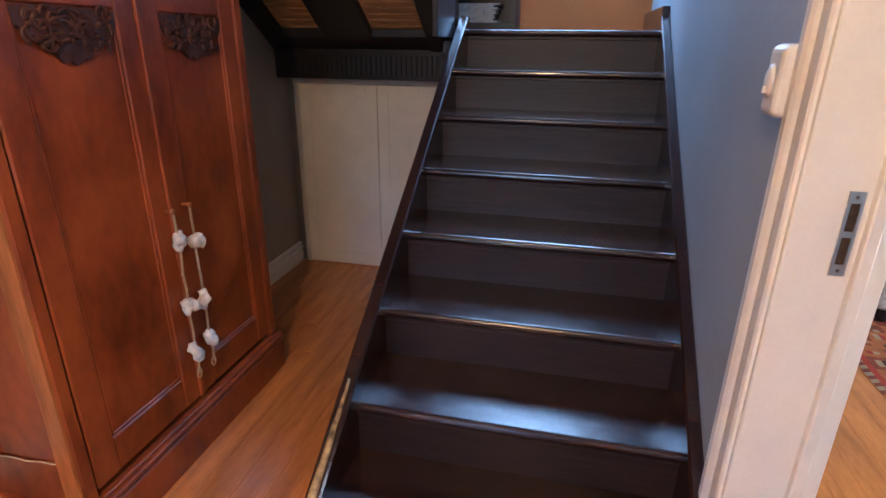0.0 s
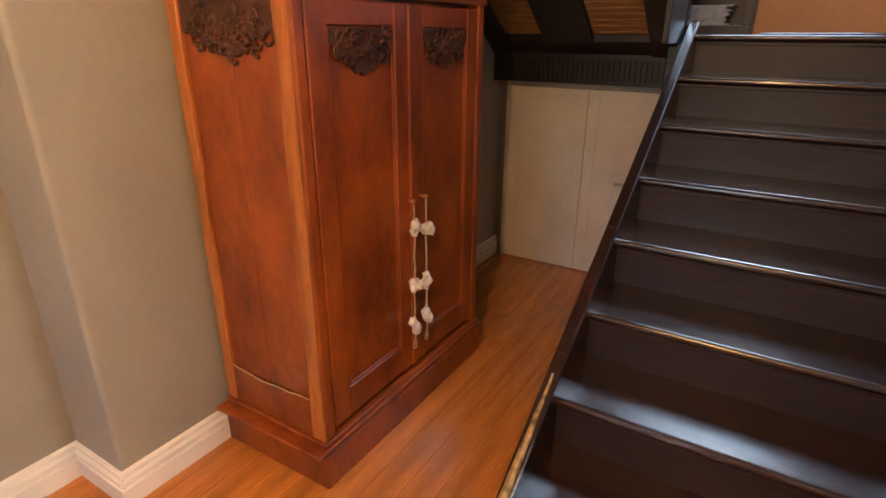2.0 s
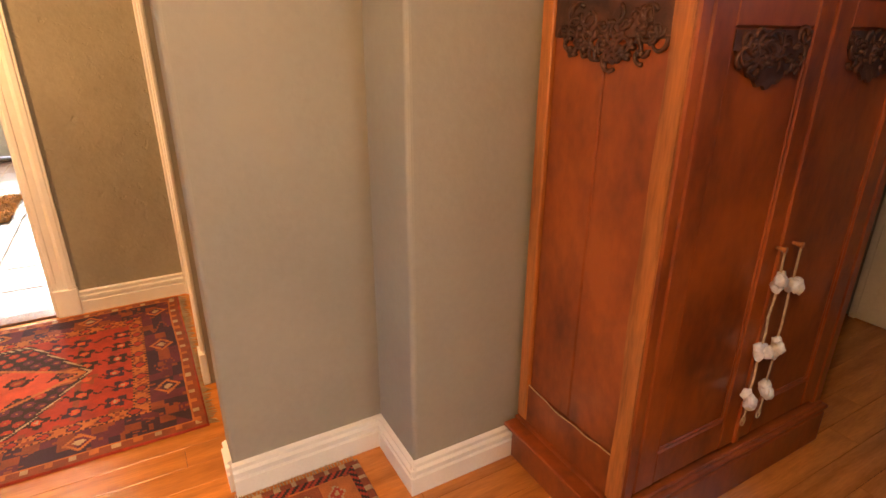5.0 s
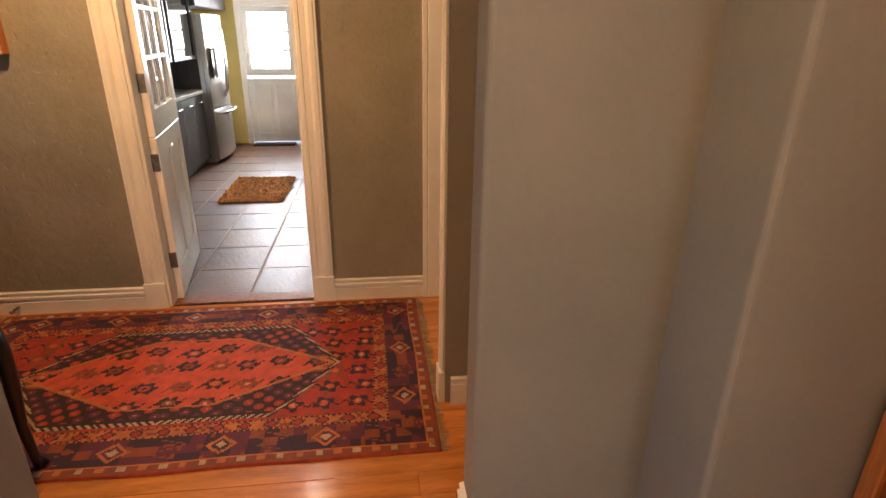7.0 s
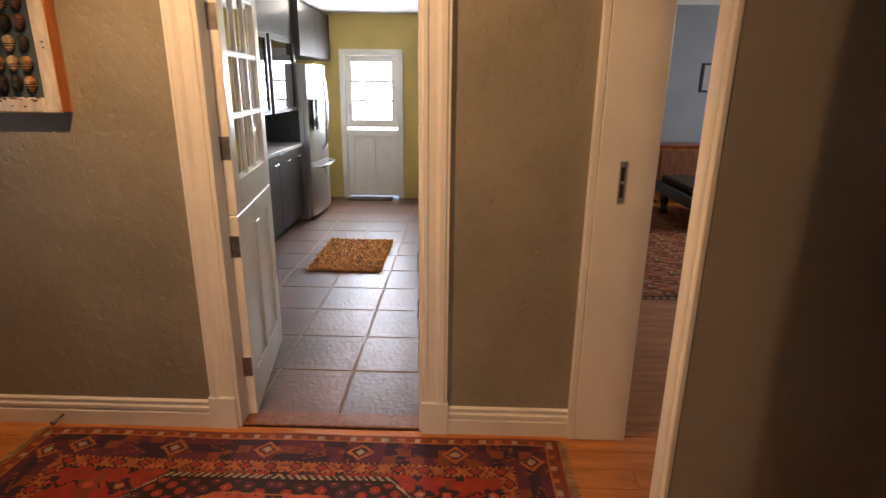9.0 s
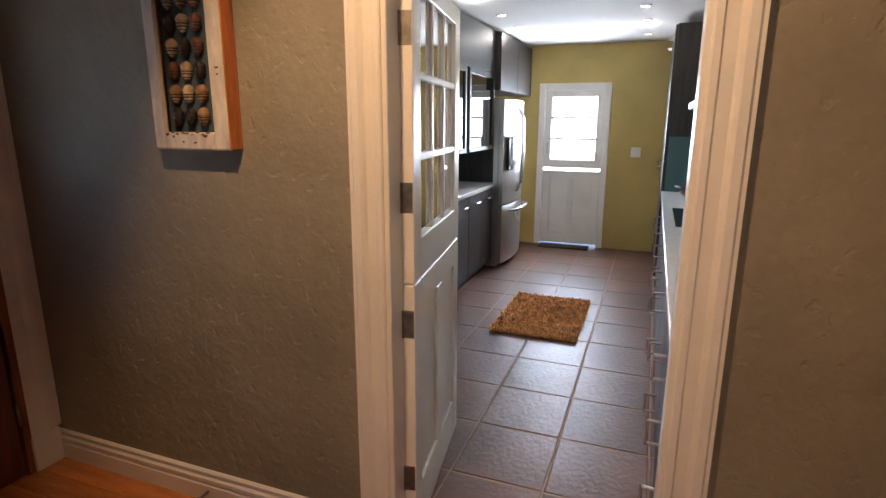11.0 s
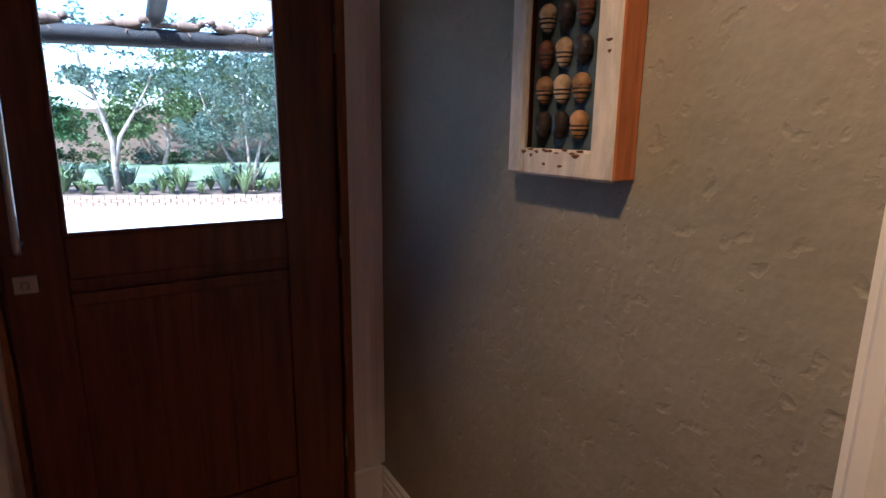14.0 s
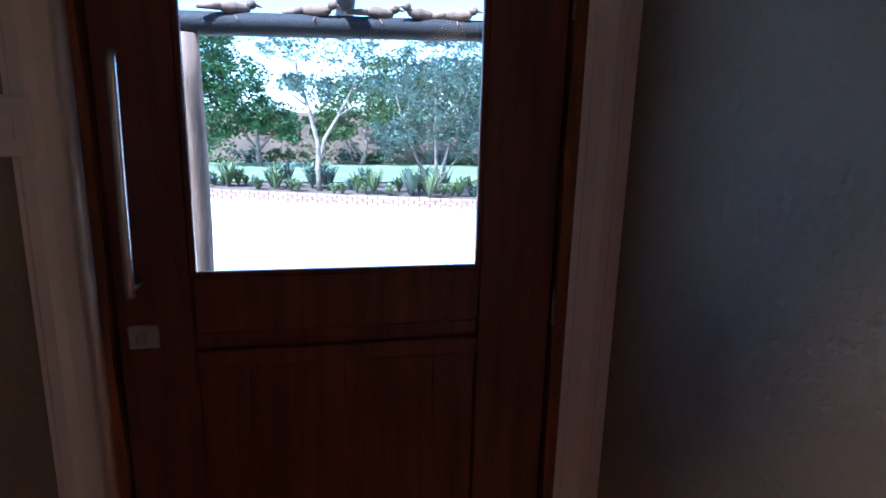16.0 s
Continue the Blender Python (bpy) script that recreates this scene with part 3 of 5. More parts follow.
def scrolls(name, place, w, h, count, seed):
    """Carved scrollwork over a dark ground. place maps (along, up, out) to the world."""
    rnd = random.Random(seed)
    bm = bmesh.new()
    for i in range(count):
        cx, cz = rnd.uniform(-w, w) * 0.85, rnd.uniform(0.1, 0.9) * -h * (1 - 0.55 * abs(i / count - 0.5))
        r, a0, turn, sgn = rnd.uniform(0.014, 0.034), rnd.uniform(0, 6.28), rnd.uniform(2.5, 5.0), rnd.choice((-1, 1))
        tube(bm, [place(cx + r * (1 - 0.5 * t / 9) * math.cos(a0 + sgn * turn * t / 9), cz + r * (1 - 0.5 * t / 9) * math.sin(a0 + sgn * turn * t / 9), 0.004) for t in range(10)], [0.0065 * (1 - 0.05 * t) for t in range(10)], 6)
    for i in range(count // 2):
        c = place(rnd.uniform(-w, w) * 0.8, -rnd.uniform(0.15, 0.75) * h, 0.003)
        ball(bm, c, (0.012, 0.012, 0.008), sub=1)
    return finish(bm, name, CARVED, wd, True)


def apron_shape(place, w, h):
    bm = bmesh.new()
    k = 24
    lower = [(w * (2 * i / k - 1), -h * (0.30 + 0.70 * math.cos((2 * i / k - 1) * 1.45) ** 1.5) + 0.006 * math.sin(i * 1.9)) for i in range(k + 1)]
    ring = [(-w, 0.0)] + lower + [(w, 0.0)]
    a = [bm.verts.new(place(p, q, -0.010)) for p, q in ring]
    b = [bm.verts.new(place(p, q, 0.003)) for p, q in ring]
    n = len(ring)
    for i in range(n):
        bm.faces.new((a[i], a[(i + 1) % n], b[(i + 1) % n], b[i]))
    bm.faces.new(b)
    bm.faces.new(a[::-1])
    return finish(bm, "carved_ground", CARVED, wd)


side = lambda p, q, o: Vector((-1.276 + p, WY0 + 0.012 - o, 1.60 + q))
boxes("side_frieze", [(-1.482, WY0 + 0.008, 1.53, -1.070, WY0 + 0.04, 1.64)], CARVED, wd, 0.004)
scrolls("side_carving", side, 0.205, 0.15, 62, 3)
boxes("side_top_rail", [(-1.482, WY0 + 0.004, 1.64, -1.070, WY0 + 0.04, 1.95)], WARDROBE, wd, 0.004)
ymid = (WY0 + WY1) / 2
for i, (y0, y1) in enumerate(((WY0 + 0.058, ymid - 0.002), (ymid + 0.002, WY1 - 0.058))):
    dr = boxes("door", [(-1.04, y0 + 0.08, 0.22, WX1 - 0.012, y1 - 0.08, 1.62), (-1.05, y0, 0.215, WX1 - 0.002, y0 + 0.085, 1.63), (-1.05, y1 - 0.085, 0.215, WX1 - 0.002, y1, 1.63), (-1.045, y0 + 0.084, 1.555, WX1 - 0.0035, y1 - 0.084, 1.629), (-1.045, y0 + 0.084, 0.216, WX1 - 0.0035, y1 - 0.084, 0.34)], WARDROBE, wd, 0.005)
    boxes("panel_bead", [(WX1 - 0.013, y0 + 0.085, 0.34, WX1 - 0.006, y0 + 0.096, 1.555), (WX1 - 0.013, y1 - 0.096, 0.34, WX1 - 0.006, y1 - 0.085, 1.555), (WX1 - 0.013, y0 + 0.085, 0.34, WX1 - 0.006, y1 - 0.085, 0.352)], WARDROBE, wd, 0.003)
    ym = (y0 + y1) / 2
    front = lambda p, q, o, ym=ym: Vector((WX1 - 0.006 + o, ym + p, 1.55 + q))
    apron_shape(front, 0.155, 0.135)
    scrolls("door_carving", front, 0.145, 0.12, 34, 11 + i)
boxes("meeting_strip", [(WX1 - 0.006, ymid - 0.014, 0.215, WX1 + 0.006, ymid + 0.014, 1.63)], WARDROBE, wd, 0.004)
boxes("cornice", [(WX0, WY0 - 0.004, 1.645, WX1 + 0.012, WY1 + 0.004, 1.80), (WX0, WY0 - 0.02, 1.86, WX1 + 0.03, WY1 + 0.02, 1.90), (WX0, WY0 - 0.06, 1.90, WX1 + 0.07, WY1 + 0.06, 1.95), (WX0, WY0 - 0.09, 1.95, WX1 + 0.10, WY1 + 0.09, 2.0)], WARDROBE, wd, 0.008)
for ky in (ymid - 0.03, ymid + 0.055):
    bm = bmesh.new()
    tube(bm, [(WX1, ky, 0.95), (WX1 + 0.018, ky, 0.95), (WX1 + 0.03, ky, 0.95)], [0.006, 0.007, 0.011], 8)
    finish(bm, "knob", WARDLIGHT, wd, True)


def shell_string(y, seed):
    rnd = random.Random(seed)
    e = thing("shell_string", (WX1 + 0.02, y, 0.95), "white shells on a cord hanging from a wardrobe knob", "decoration", "shell strings on the wardrobe")
    bm = bmesh.new()
    x = WX1 + 0.026
    pts = [(x, y, 0.95)] + [(x + rnd.uniform(-.002, .002), y + rnd.uniform(-.004, .004), 0.95 - 0.056 * i) for i in range(1, 12)]
    tube(bm, pts, 0.0028, 5)
    tube(bm, [(a, b + 0.006, c) for a, b, c in pts], 0.002, 5)
    tube(bm, [(x, y + 0.012 * math.sin(t), 0.335 - 0.012 * math.cos(t) * 1.6) for t in (k * 0.785 for k in range(9))], 0.0025, 5)
    finish(bm, "cord", CORD, e)
    for z in (0.835, 0.605, 0.43):
        bm = bmesh.new()
        zz = z + rnd.uniform(-0.015, 0.015)
        for k in range(5):
            ball(bm, (x + 0.008 + rnd.uniform(-.012, .012), y + rnd.uniform(-.016, .016), zz + rnd.uniform(-.018, .018)), (0.017, 0.018, 0.022), rough=0.5, sub=2)
        finish(bm, "shell", SHELLMAT, e, False)


shell_string(ymid - 0.03, 5)
shell_string(ymid + 0.055, 9)

# ---------- hall: front door ----------
fd = thing("front_door", (-3.05, -3.27, 0), "dark red hardwood front door with a large glass pane", "door")
DX0, DX1, GY0, GY1 = -3.548, -2.552, -3.292, -3.245
boxes("leaf", [(DX0, GY0, 0.01, -3.358, GY1, 2.09), (-2.707, GY0, 0.01, DX1, GY1, 2.09), (-3.358, GY0, 1.10, -2.707, GY1, 1.234), (-3.358, GY0, 1.96, -2.707, GY1, 2.09), (-3.358, GY0, 0.01, -2.707, GY1, 0.22)], DOORWOOD, fd, 0.004)
boxes("lower_backing", [(-3.36, GY0 + 0.016, 0.21, -2.705, GY1 - 0.022, 1.11)], DOORWOOD, fd, 0)
boxes("lower_panel", [(-3.358 + i * 0.1085, GY0 + 0.012, 0.22, -3.2498 + i * 0.1085, GY1 - 0.013, 1.10) for i in range(6)], DOORWOOD, fd, 0.0012)
boxes("bead", [(-3.36, GY1 - 0.014, 1.232, -3.346, GY1 + 0.004, 1.96), (-2.719, GY1 - 0.014, 1.232, -2.705, GY1 + 0.004, 1.96), (-3.346, GY1 - 0.014, 1.232, -2.719, GY1 + 0.004, 1.244), (-3.36, GY1 - 0.01, 1.02, -2.705, GY1 + 0.005, 1.06)], DOORWOOD, fd, 0.003)
pane = boxes("pane", [(-3.356, -3.272, 1.236, -2.709, -3.267, 1.958)], GLASS, fd, 0)
pane.visible_shadow = False
bm = bmesh.new()
tube(bm, [(-2.602, -3.195, 1.20), (-2.602, -3.19, 1.22), (-2.608, -3.19, 1.67), (-2.608, -3.195, 1.69)], 0.010, 12)
for z in (1.225, 1.665):
    tube(bm, [(-2.605, -3.25, z), (-2.605, -3.19, z)], 0.007, 8)
finish(bm, "pull_handle", STEEL, fd, True)
boxes("lock", [(-2.635, GY1, 1.075, -2.572, GY1 + 0.008, 1.13), (-2.612, GY1 + 0.008, 1.09, -2.592, GY1 + 0.018, 1.115)], STEEL, fd, 0.004)
for z in (0.30, 1.13, 1.86):
    bm = bmesh.new()
    tube(bm, [(DX0 - 0.006, GY1 + 0.006, z - 0.05), (DX0 - 0.006, GY1 + 0.006, z + 0.05)], 0.0065, 8)
    finish(bm, "hinge", HINGE, fd, True)
# wavy timber jamb
bm = bmesh.new()
k = 40
for xa, amp, sg in ((-2.55, 0.012, 1), (-3.553, 0.006, -1)):
    ring = [(xa + sg * (0.002 + amp * (0.5 + noise.noise((sg, 0, i * 0.22)))), 2.1 * i / k) for i in range(k + 1)]
    far = (-2.512, -3.59)[sg < 0]
    extrude(bm, ring + [(far, 2.1), (far, 0.0)], (0, -3.33, 0), (1, 0, 0), (0, 0, 1), (0, 0.092, 0))
tagged(finish(bm, "trim_front_jamb", JAMBWOOD), "raw orange timber door jamb with a wavy edge", "", "", "structure")
structure("trim_door_stop", [(-3.61, -3.345, 0, -3.525, -3.297, 2.1), (-2.575, -3.345, 0, -2.49, -3.297, 2.1), (-3.525, -3.345, 0, -2.575, -3.297, 0.03)], JAMBWOOD, "timber door stop", 0.003)
structure("trim_front_head", [(-3.575, -3.33, 2.095, -2.50, -3.25, 2.12)], JAMBWOOD, "timber door head", 0.003)
bm = bmesh.new()
tube(bm, [(-2.514, -3.229, 0.166), (-2.514, -3.229, 2.1)], 0.013, 10)
tagged(finish(bm, "trim_draught_strip", STRIP, None, True), "grey metal draught strip", "", "", "structure")


def light_switch(at, m, rockers, label, group=""):
    e = thing("light_switch", at, label, "light switch", group)
    w = Matrix.Translation(at) @ m
    bm = bmesh.new()
    add_box(bm, (-0.055, 0, -0.058), (0.055, 0.011, 0.058), 0, 0.004)
    bm.transform(w)
    finish(bm, "plate", PLASTIC, e)
    for i in range(rockers):
        bm = bmesh.new()
        x = (i - (rockers - 1) / 2) * 0.03
        add_box(bm, (x - 0.0125, 0.01, -0.025), (x + 0.0125, 0.0145, 0.025), 0, 0.002)
        bm.transform(w)
        finish(bm, "rocker", PLASTIC, e)


light_switch((-2.395, -3.229, 1.545), Matrix(), 2, "white two-gang light switch by the front door")
light_switch((-9.214, -0.95, 1.20), pose(0, 0, 0, 0, 0, -90), 1, "white light switch on the mustard wall")

# ---------- hall: framed carved nuts ----------
pf = thing("picture_frame", (-3.70, -2.215, 1.75), "worn white wooden box frame with rows of carved nuts", "picture frame")
FY0, FY1, FZ0, FZ1, FXF = -2.386, -2.058, 1.455, 2.16, -3.664
boxes("frame_side", [(-3.727, FY0 + 0.004, FZ0 + 0.004, FXF - 0.004, FY0 + 0.02, FZ1), (-3.727, FY1 - 0.02, FZ0 + 0.004, FXF - 0.004, FY1, FZ1)], WARDLIGHT, pf, 0.003)
bm = bmesh.new()
for a, b in (((FY0, FZ0), (FY0 + 0.056, FZ1)), ((FY1 - 0.066, FZ0), (FY1 - 0.002, FZ1)), ((FY0 + 0.056, FZ0), (FY1 - 0.066, FZ0 + 0.06)), ((FY0 + 0.056, FZ1 - 0.06), (FY1 - 0.066, FZ1))):
    add_box(bm, (FXF - 0.018, a[0], a[1]), (FXF, b[0], b[1]), 0, 0.006)
finish(bm, "frame_face", PICWHITE, pf)
bm = bmesh.new()
rnd = random.Random(4)
for c in ((-2.255, 1.482), (-2.205, 1.480), (-2.30, 1.50), (-2.16, 1.503), (-2.25, 1.51), (-2.09, 1.72), (-2.088, 1.70)):
    ball(bm, (FXF, c[0], c[1]), (0.002, rnd.uniform(0.005, 0.014), rnd.uniform(0.003, 0.006)), rough=0.6, sub=1)
for k in range(9):
    ball(bm, (FXF - 0.001, -2.325 + 0.022 * k, 1.511 + rnd.uniform(-.006, .003)), (0.003, rnd.uniform(0.005, 0.011), rnd.uniform(0.002, 0.005)), rough=0.7, sub=1)
tagged(finish(bm, "knot_hole", SEED[2], pf), kind="stuff")
boxes("mount", [(-3.722, FY0 + 0.03, FZ0 + 0.03, -3.712, FY1 - 0.03, FZ1 - 0.03)], PICBACK, pf, 0)
for row in range(8):
    for col in range(3):
        y, z = -2.303 + col * 0.0565, 1.566 + row * 0.0755
        slot = rnd.choice((0, 0, 1, 2, 0, 3)) if row else (3, 3, 0)[col]
        e = thing("carved_nut", (-3.70, y, z), ("tan", "pale", "brown", "near-black")[slot] + " carved nut with ridges mounted on blue board", "carving", "carved nuts in the frame")
        bm = bmesh.new()
        g = bmesh.ops.create_uvsphere(bm, u_segments=18, v_segments=22, radius=1)
        cut = rnd.uniform(0.2, 0.4)
        for v in g["verts"]:
            r = 1.0 if v.co.z > cut else 0.93 - 0.03 * v.co.z
            if v.co.z < cut and abs(v.co.z * 5.2 + 0.35 * abs(v.co.y) * slot) % 1.0 < 0.42:
                r *= 0.84
            v.co = Vector((-3.699 + v.co.x * 0.021 * r, y + v.co.y * 0.0225 * r * (1 - 0.16 * (v.co.z < -0.4)), z + v.co.z * 0.031))
        bm.faces.ensure_lookup_table()
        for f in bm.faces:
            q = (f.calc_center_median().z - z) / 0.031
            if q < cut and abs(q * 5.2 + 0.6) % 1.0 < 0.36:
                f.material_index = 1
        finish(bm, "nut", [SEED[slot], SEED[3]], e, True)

# ---------- hall: armchair ----------
ch = thing("armchair", (-2.3, -1.85, 0), "near-black carved wooden armchair with curved arms on the rug", "chair")
AX0, AX1, AY0, AY1 = -2.375, -2.02, -2.12, -1.585
for x in (AX0, AX1):
    bm = bmesh.new()
    tube(bm, [(x, AY1 + 0.03, 0.013), (x, AY1 + 0.012, 0.05), (x, AY1, 0.2), (x, AY1 + 0.01, 0.40), (x, AY1 + 0.015, 0.52), (x, AY1 - 0.0, 0.60), (x, AY1 - 0.05, 0.645), (x, AY1 - 0.13, 0.635), (x, AY1 - 0.30, 0.63), (x, AY0 + 0.02, 0.66)], [0.028, 0.018, 0.02, 0.03, 0.028, 0.033, 0.035, 0.026, 0.022, 0.022], 10)
    finish(bm, "arm", CHAIRWOOD, ch, True)
    bm = bmesh.new()
    tube(bm, [(x, AY0 - 0.08, 0.013), (x, AY0 - 0.02, 0.25), (x, AY0, 0.42), (x, AY0 - 0.02, 0.7), (x, AY0 - 0.1, 1.0)], [0.02, 0.021, 0.024, 0.022, 0.018], 10)
    finish(bm, "back_leg", CHAIRWOOD, ch, True)
boxes("seat", [(AX0 - 0.005, AY0 - 0.01, 0.39, AX1 + 0.005, AY1 + 0.01, 0.45)], CHAIRWOOD, ch, 0.014)
boxes("backrest", [(AX0, AY0 - 0.06, 0.78, AX1, AY0 - 0.035, 0.86), (AX0, AY0 - 0.11, 0.93, AX1, AY0 - 0.08, 1.01)] + [(AX0 + 0.06 + i * 0.06, AY0 - 0.05, 0.45, AX0 + 0.085 + i * 0.06, AY0 - 0.03, 0.80) for i in range(5)], CHAIRWOOD, ch, 0.006)

# door stop on the baseboard
ds = thing("door_stop", (-3.70, -2.36, 0.05), "small dark metal door stop on the baseboard", "door stop")
bm = bmesh.new()
tube(bm, [(-3.71, -2.36, 0.05), (-3.655, -2.36, 0.05)], 0.006, 8)
tube(bm, [(-3.655, -2.36, 0.05), (-3.635, -2.36, 0.05)], 0.013, 10)
finish(bm, "stem", HINGE, ds, True)
# red ball in the recess
bm = bmesh.new()
ball(bm, (-2.47, 0.28, 0.075), (0.075, 0.075, 0.075), sub=3)
tagged(finish(bm, "ball", RED, None, True), "red plastic ball on the floor of the recess", "ball")

# ---------- rugs woven cell by cell ----------
WOOL = [material("wool_" + n_, c_, 0.95, vary=0.16, scale=18, bump=0.5, bump_scale=220) for n_, c_ in (
    ("red", (0.34, 0.034, 0.016)), ("scarlet", (0.52, 0.075, 0.03)), ("navy", (0.042, 0.016, 0.034)), ("orange", (0.42, 0.13, 0.035)),
    ("ivory", (0.40, 0.29, 0.17)), ("purple", (0.11, 0.020, 0.040)), ("black", (0.032, 0.012, 0.012)), ("rust", (0.22, 0.05, 0.02)))]


def speck(a, b, s=0):
    return (math.sin(a * 127.1 + b * 311.7 + s * 74.7) * 43758.5453) % 1.0


def persian(u, v, lu, lv):
    """Wool colour at u along and v across, measured from the rug's middle."""
    du, dv = lu - abs(u), lv - abs(v)
    e = min(du, dv)
    along = u if dv < du else v
    if e < 0.012:
        return 0
    if e < 0.06:
        ph = (along % 0.075) / 0.075
        inside = abs(e - 0.036) < 0.012 and 0.3 < ph < 0.7
        if inside:
            return 4 if int(along // 0.075) % 2 else 3
        return 7 if e < 0.052 else 3
    if e < 0.20:
        ph, cell = (along % 0.21) / 0.21, int(along // 0.21)
        c = (e - 0.13) / 0.07
        kind = (0, 1, 0, 3)[cell % 4]
        if kind == 0 and abs(c) < 0.75 and abs((ph - 0.5) * 2 - 0.5 * math.sin(c * 5)) < 0.09:
            return 7
        if kind in (1, 3):
            r = abs(ph - 0.5) * 2.6 + abs(c)
            if 0.55 < r < 0.8:
                return 3
            if r < 0.3:
                return (1, 4)[cell % 2]
        if kind == 2 and abs(c) < 0.6 and (abs(abs(ph - 0.5) - 0.2) < 0.06 or abs(c) < 0.12 and abs(ph - 0.5) < 0.25):
            return 1
        if speck(int(along / 0.02), int(e / 0.02)) > 0.93:
            return 7
        return (2, 5, 5, 2, 7)[int(speck(int(along / 0.06), int(e / 0.05), 1) * 5)]
    if e < 0.275:
        ph = (along % 0.11) / 0.11
        c = (e - 0.2375) / 0.0375
        if abs(abs(c) - 0.9) < 0.12:
            return 6 if (int(along / 0.012) % 2) else 3
        r = abs(ph - 0.5) * 2 + abs(c) * 0.8
        if r < 0.45:
            return 0
        if r < 0.62:
            return 2
        return 3 if speck(int(along / 0.016), int(e / 0.016), 2) > 0.3 else 7
    # hexagon medallion
    au, av = abs(u), abs(v)
    hexd = max(av / 0.395, (au - 0.48) / 0.275 + av / 0.395) if au > 0.48 else av / 0.395
    inner = max(av / 0.30, (au * 0.75 + av * 1.35) / 0.56)
    if abs(hexd - 1.0) < 0.035:
        return 4 if int((au + av) / 0.016) % 2 else 6
    if hexd < 1.0:
        if hexd > 0.93:
            return 6
        if inner < 1.0:
            if inner > 0.95:
                return 3
            cu, cv = (u + 10) % 0.16 - 0.08, (v + 10) % 0.15 - 0.075
            iu, iv = int((u + 10) // 0.16), int((v + 10) // 0.15)
            ju, jv = cu + (speck(iu, iv) - 0.5) * 0.05, cv + (speck(iu, iv, 5) - 0.5) * 0.04
            r = math.hypot(ju, jv * 1.2)
            pet = 0.050 + 0.012 * math.cos(6 * math.atan2(jv, ju))
            if r < 0.012:
                return (3, 4, 5)[int(speck(iu, iv, 7) * 3)]
            if r < 0.024:
                return (7, 1, 0)[int(speck(iu, iv, 8) * 3)]
            if r < pet:
                return (6, 7, 2)[int(speck(iu, iv, 9) * 3)] if r > 0.030 else 7
            if abs(jv - 0.03 * math.sin(ju * 60)) < 0.007 and r < 0.085:
                return 6
            return 1
        if abs(v) < 0.075 and au > 0.60:
            return 3 if abs(abs(v) - 0.05) < 0.01 else 7
        # dark corner bands with rows of red dots
        p, q = au * 0.82 + av * 0.57, au * 0.57 - av * 0.82
        cp, cq = (p % 0.062) / 0.062 - 0.5, (q % 0.062) / 0.062 - 0.5
        r = math.hypot(cp, cq)
        if r < 0.10:
            return 3
        if r < 0.36:
            return 5 if speck(int(p / 0.062), int(q / 0.062)) > 0.5 else 0
        return 6
    # red field with flower sprays
    cu, cv = (u + 10) % 0.15 - 0.075, (v + 10) % 0.13 - 0.065
    iu, iv = int((u + 10) // 0.15), int((v + 10) // 0.13)
    cu += (speck(iu, iv, 4) - 0.5) * 0.05
    r = math.hypot(cu, cv)
    pet = 0.042 + 0.012 * math.cos(4 * math.atan2(cv, cu) + iu)
    if r < 0.010:
        return (4, 3)[iu % 2]
    if r < 0.020:
        return 1
    if r < pet:
        return (6, 7, 2)[int(speck(iu, iv, 3) * 3)]
    if abs(cv + 0.02 * math.sin(cu * 70)) < 0.006:
        return 6
    return 0 if speck(int(u / 0.03), int(v / 0.4)) > 0.12 else 7


def tribal(u, v, lu, lv):
    e = min(lu - abs(u), lv - abs(v))
    along = u if lv - abs(v) < lu - abs(u) else v
    if e < 0.03:
        return 4 if int(along / 0.02) % 3 == 0 else 7
    if e < 0.06:
        return 6 if int((along + e) / 0.015) % 2 else 0
    cu, cv = (u + 10) % 0.12 - 0.06, (v + 10) % 0.10 - 0.05
    iu, iv = int((u + 10) // 0.12), int((v + 10) // 0.10)
    r = abs(cu) / 0.06 + abs(cv) / 0.05
    if r < 0.25:
        return 4
    if r < 0.55:
        return (7, 6, 0)[(iu + iv) % 3]
    if r < 0.7:
        return 4
    return 3 if (iu * 2 + iv) % 3 else 7


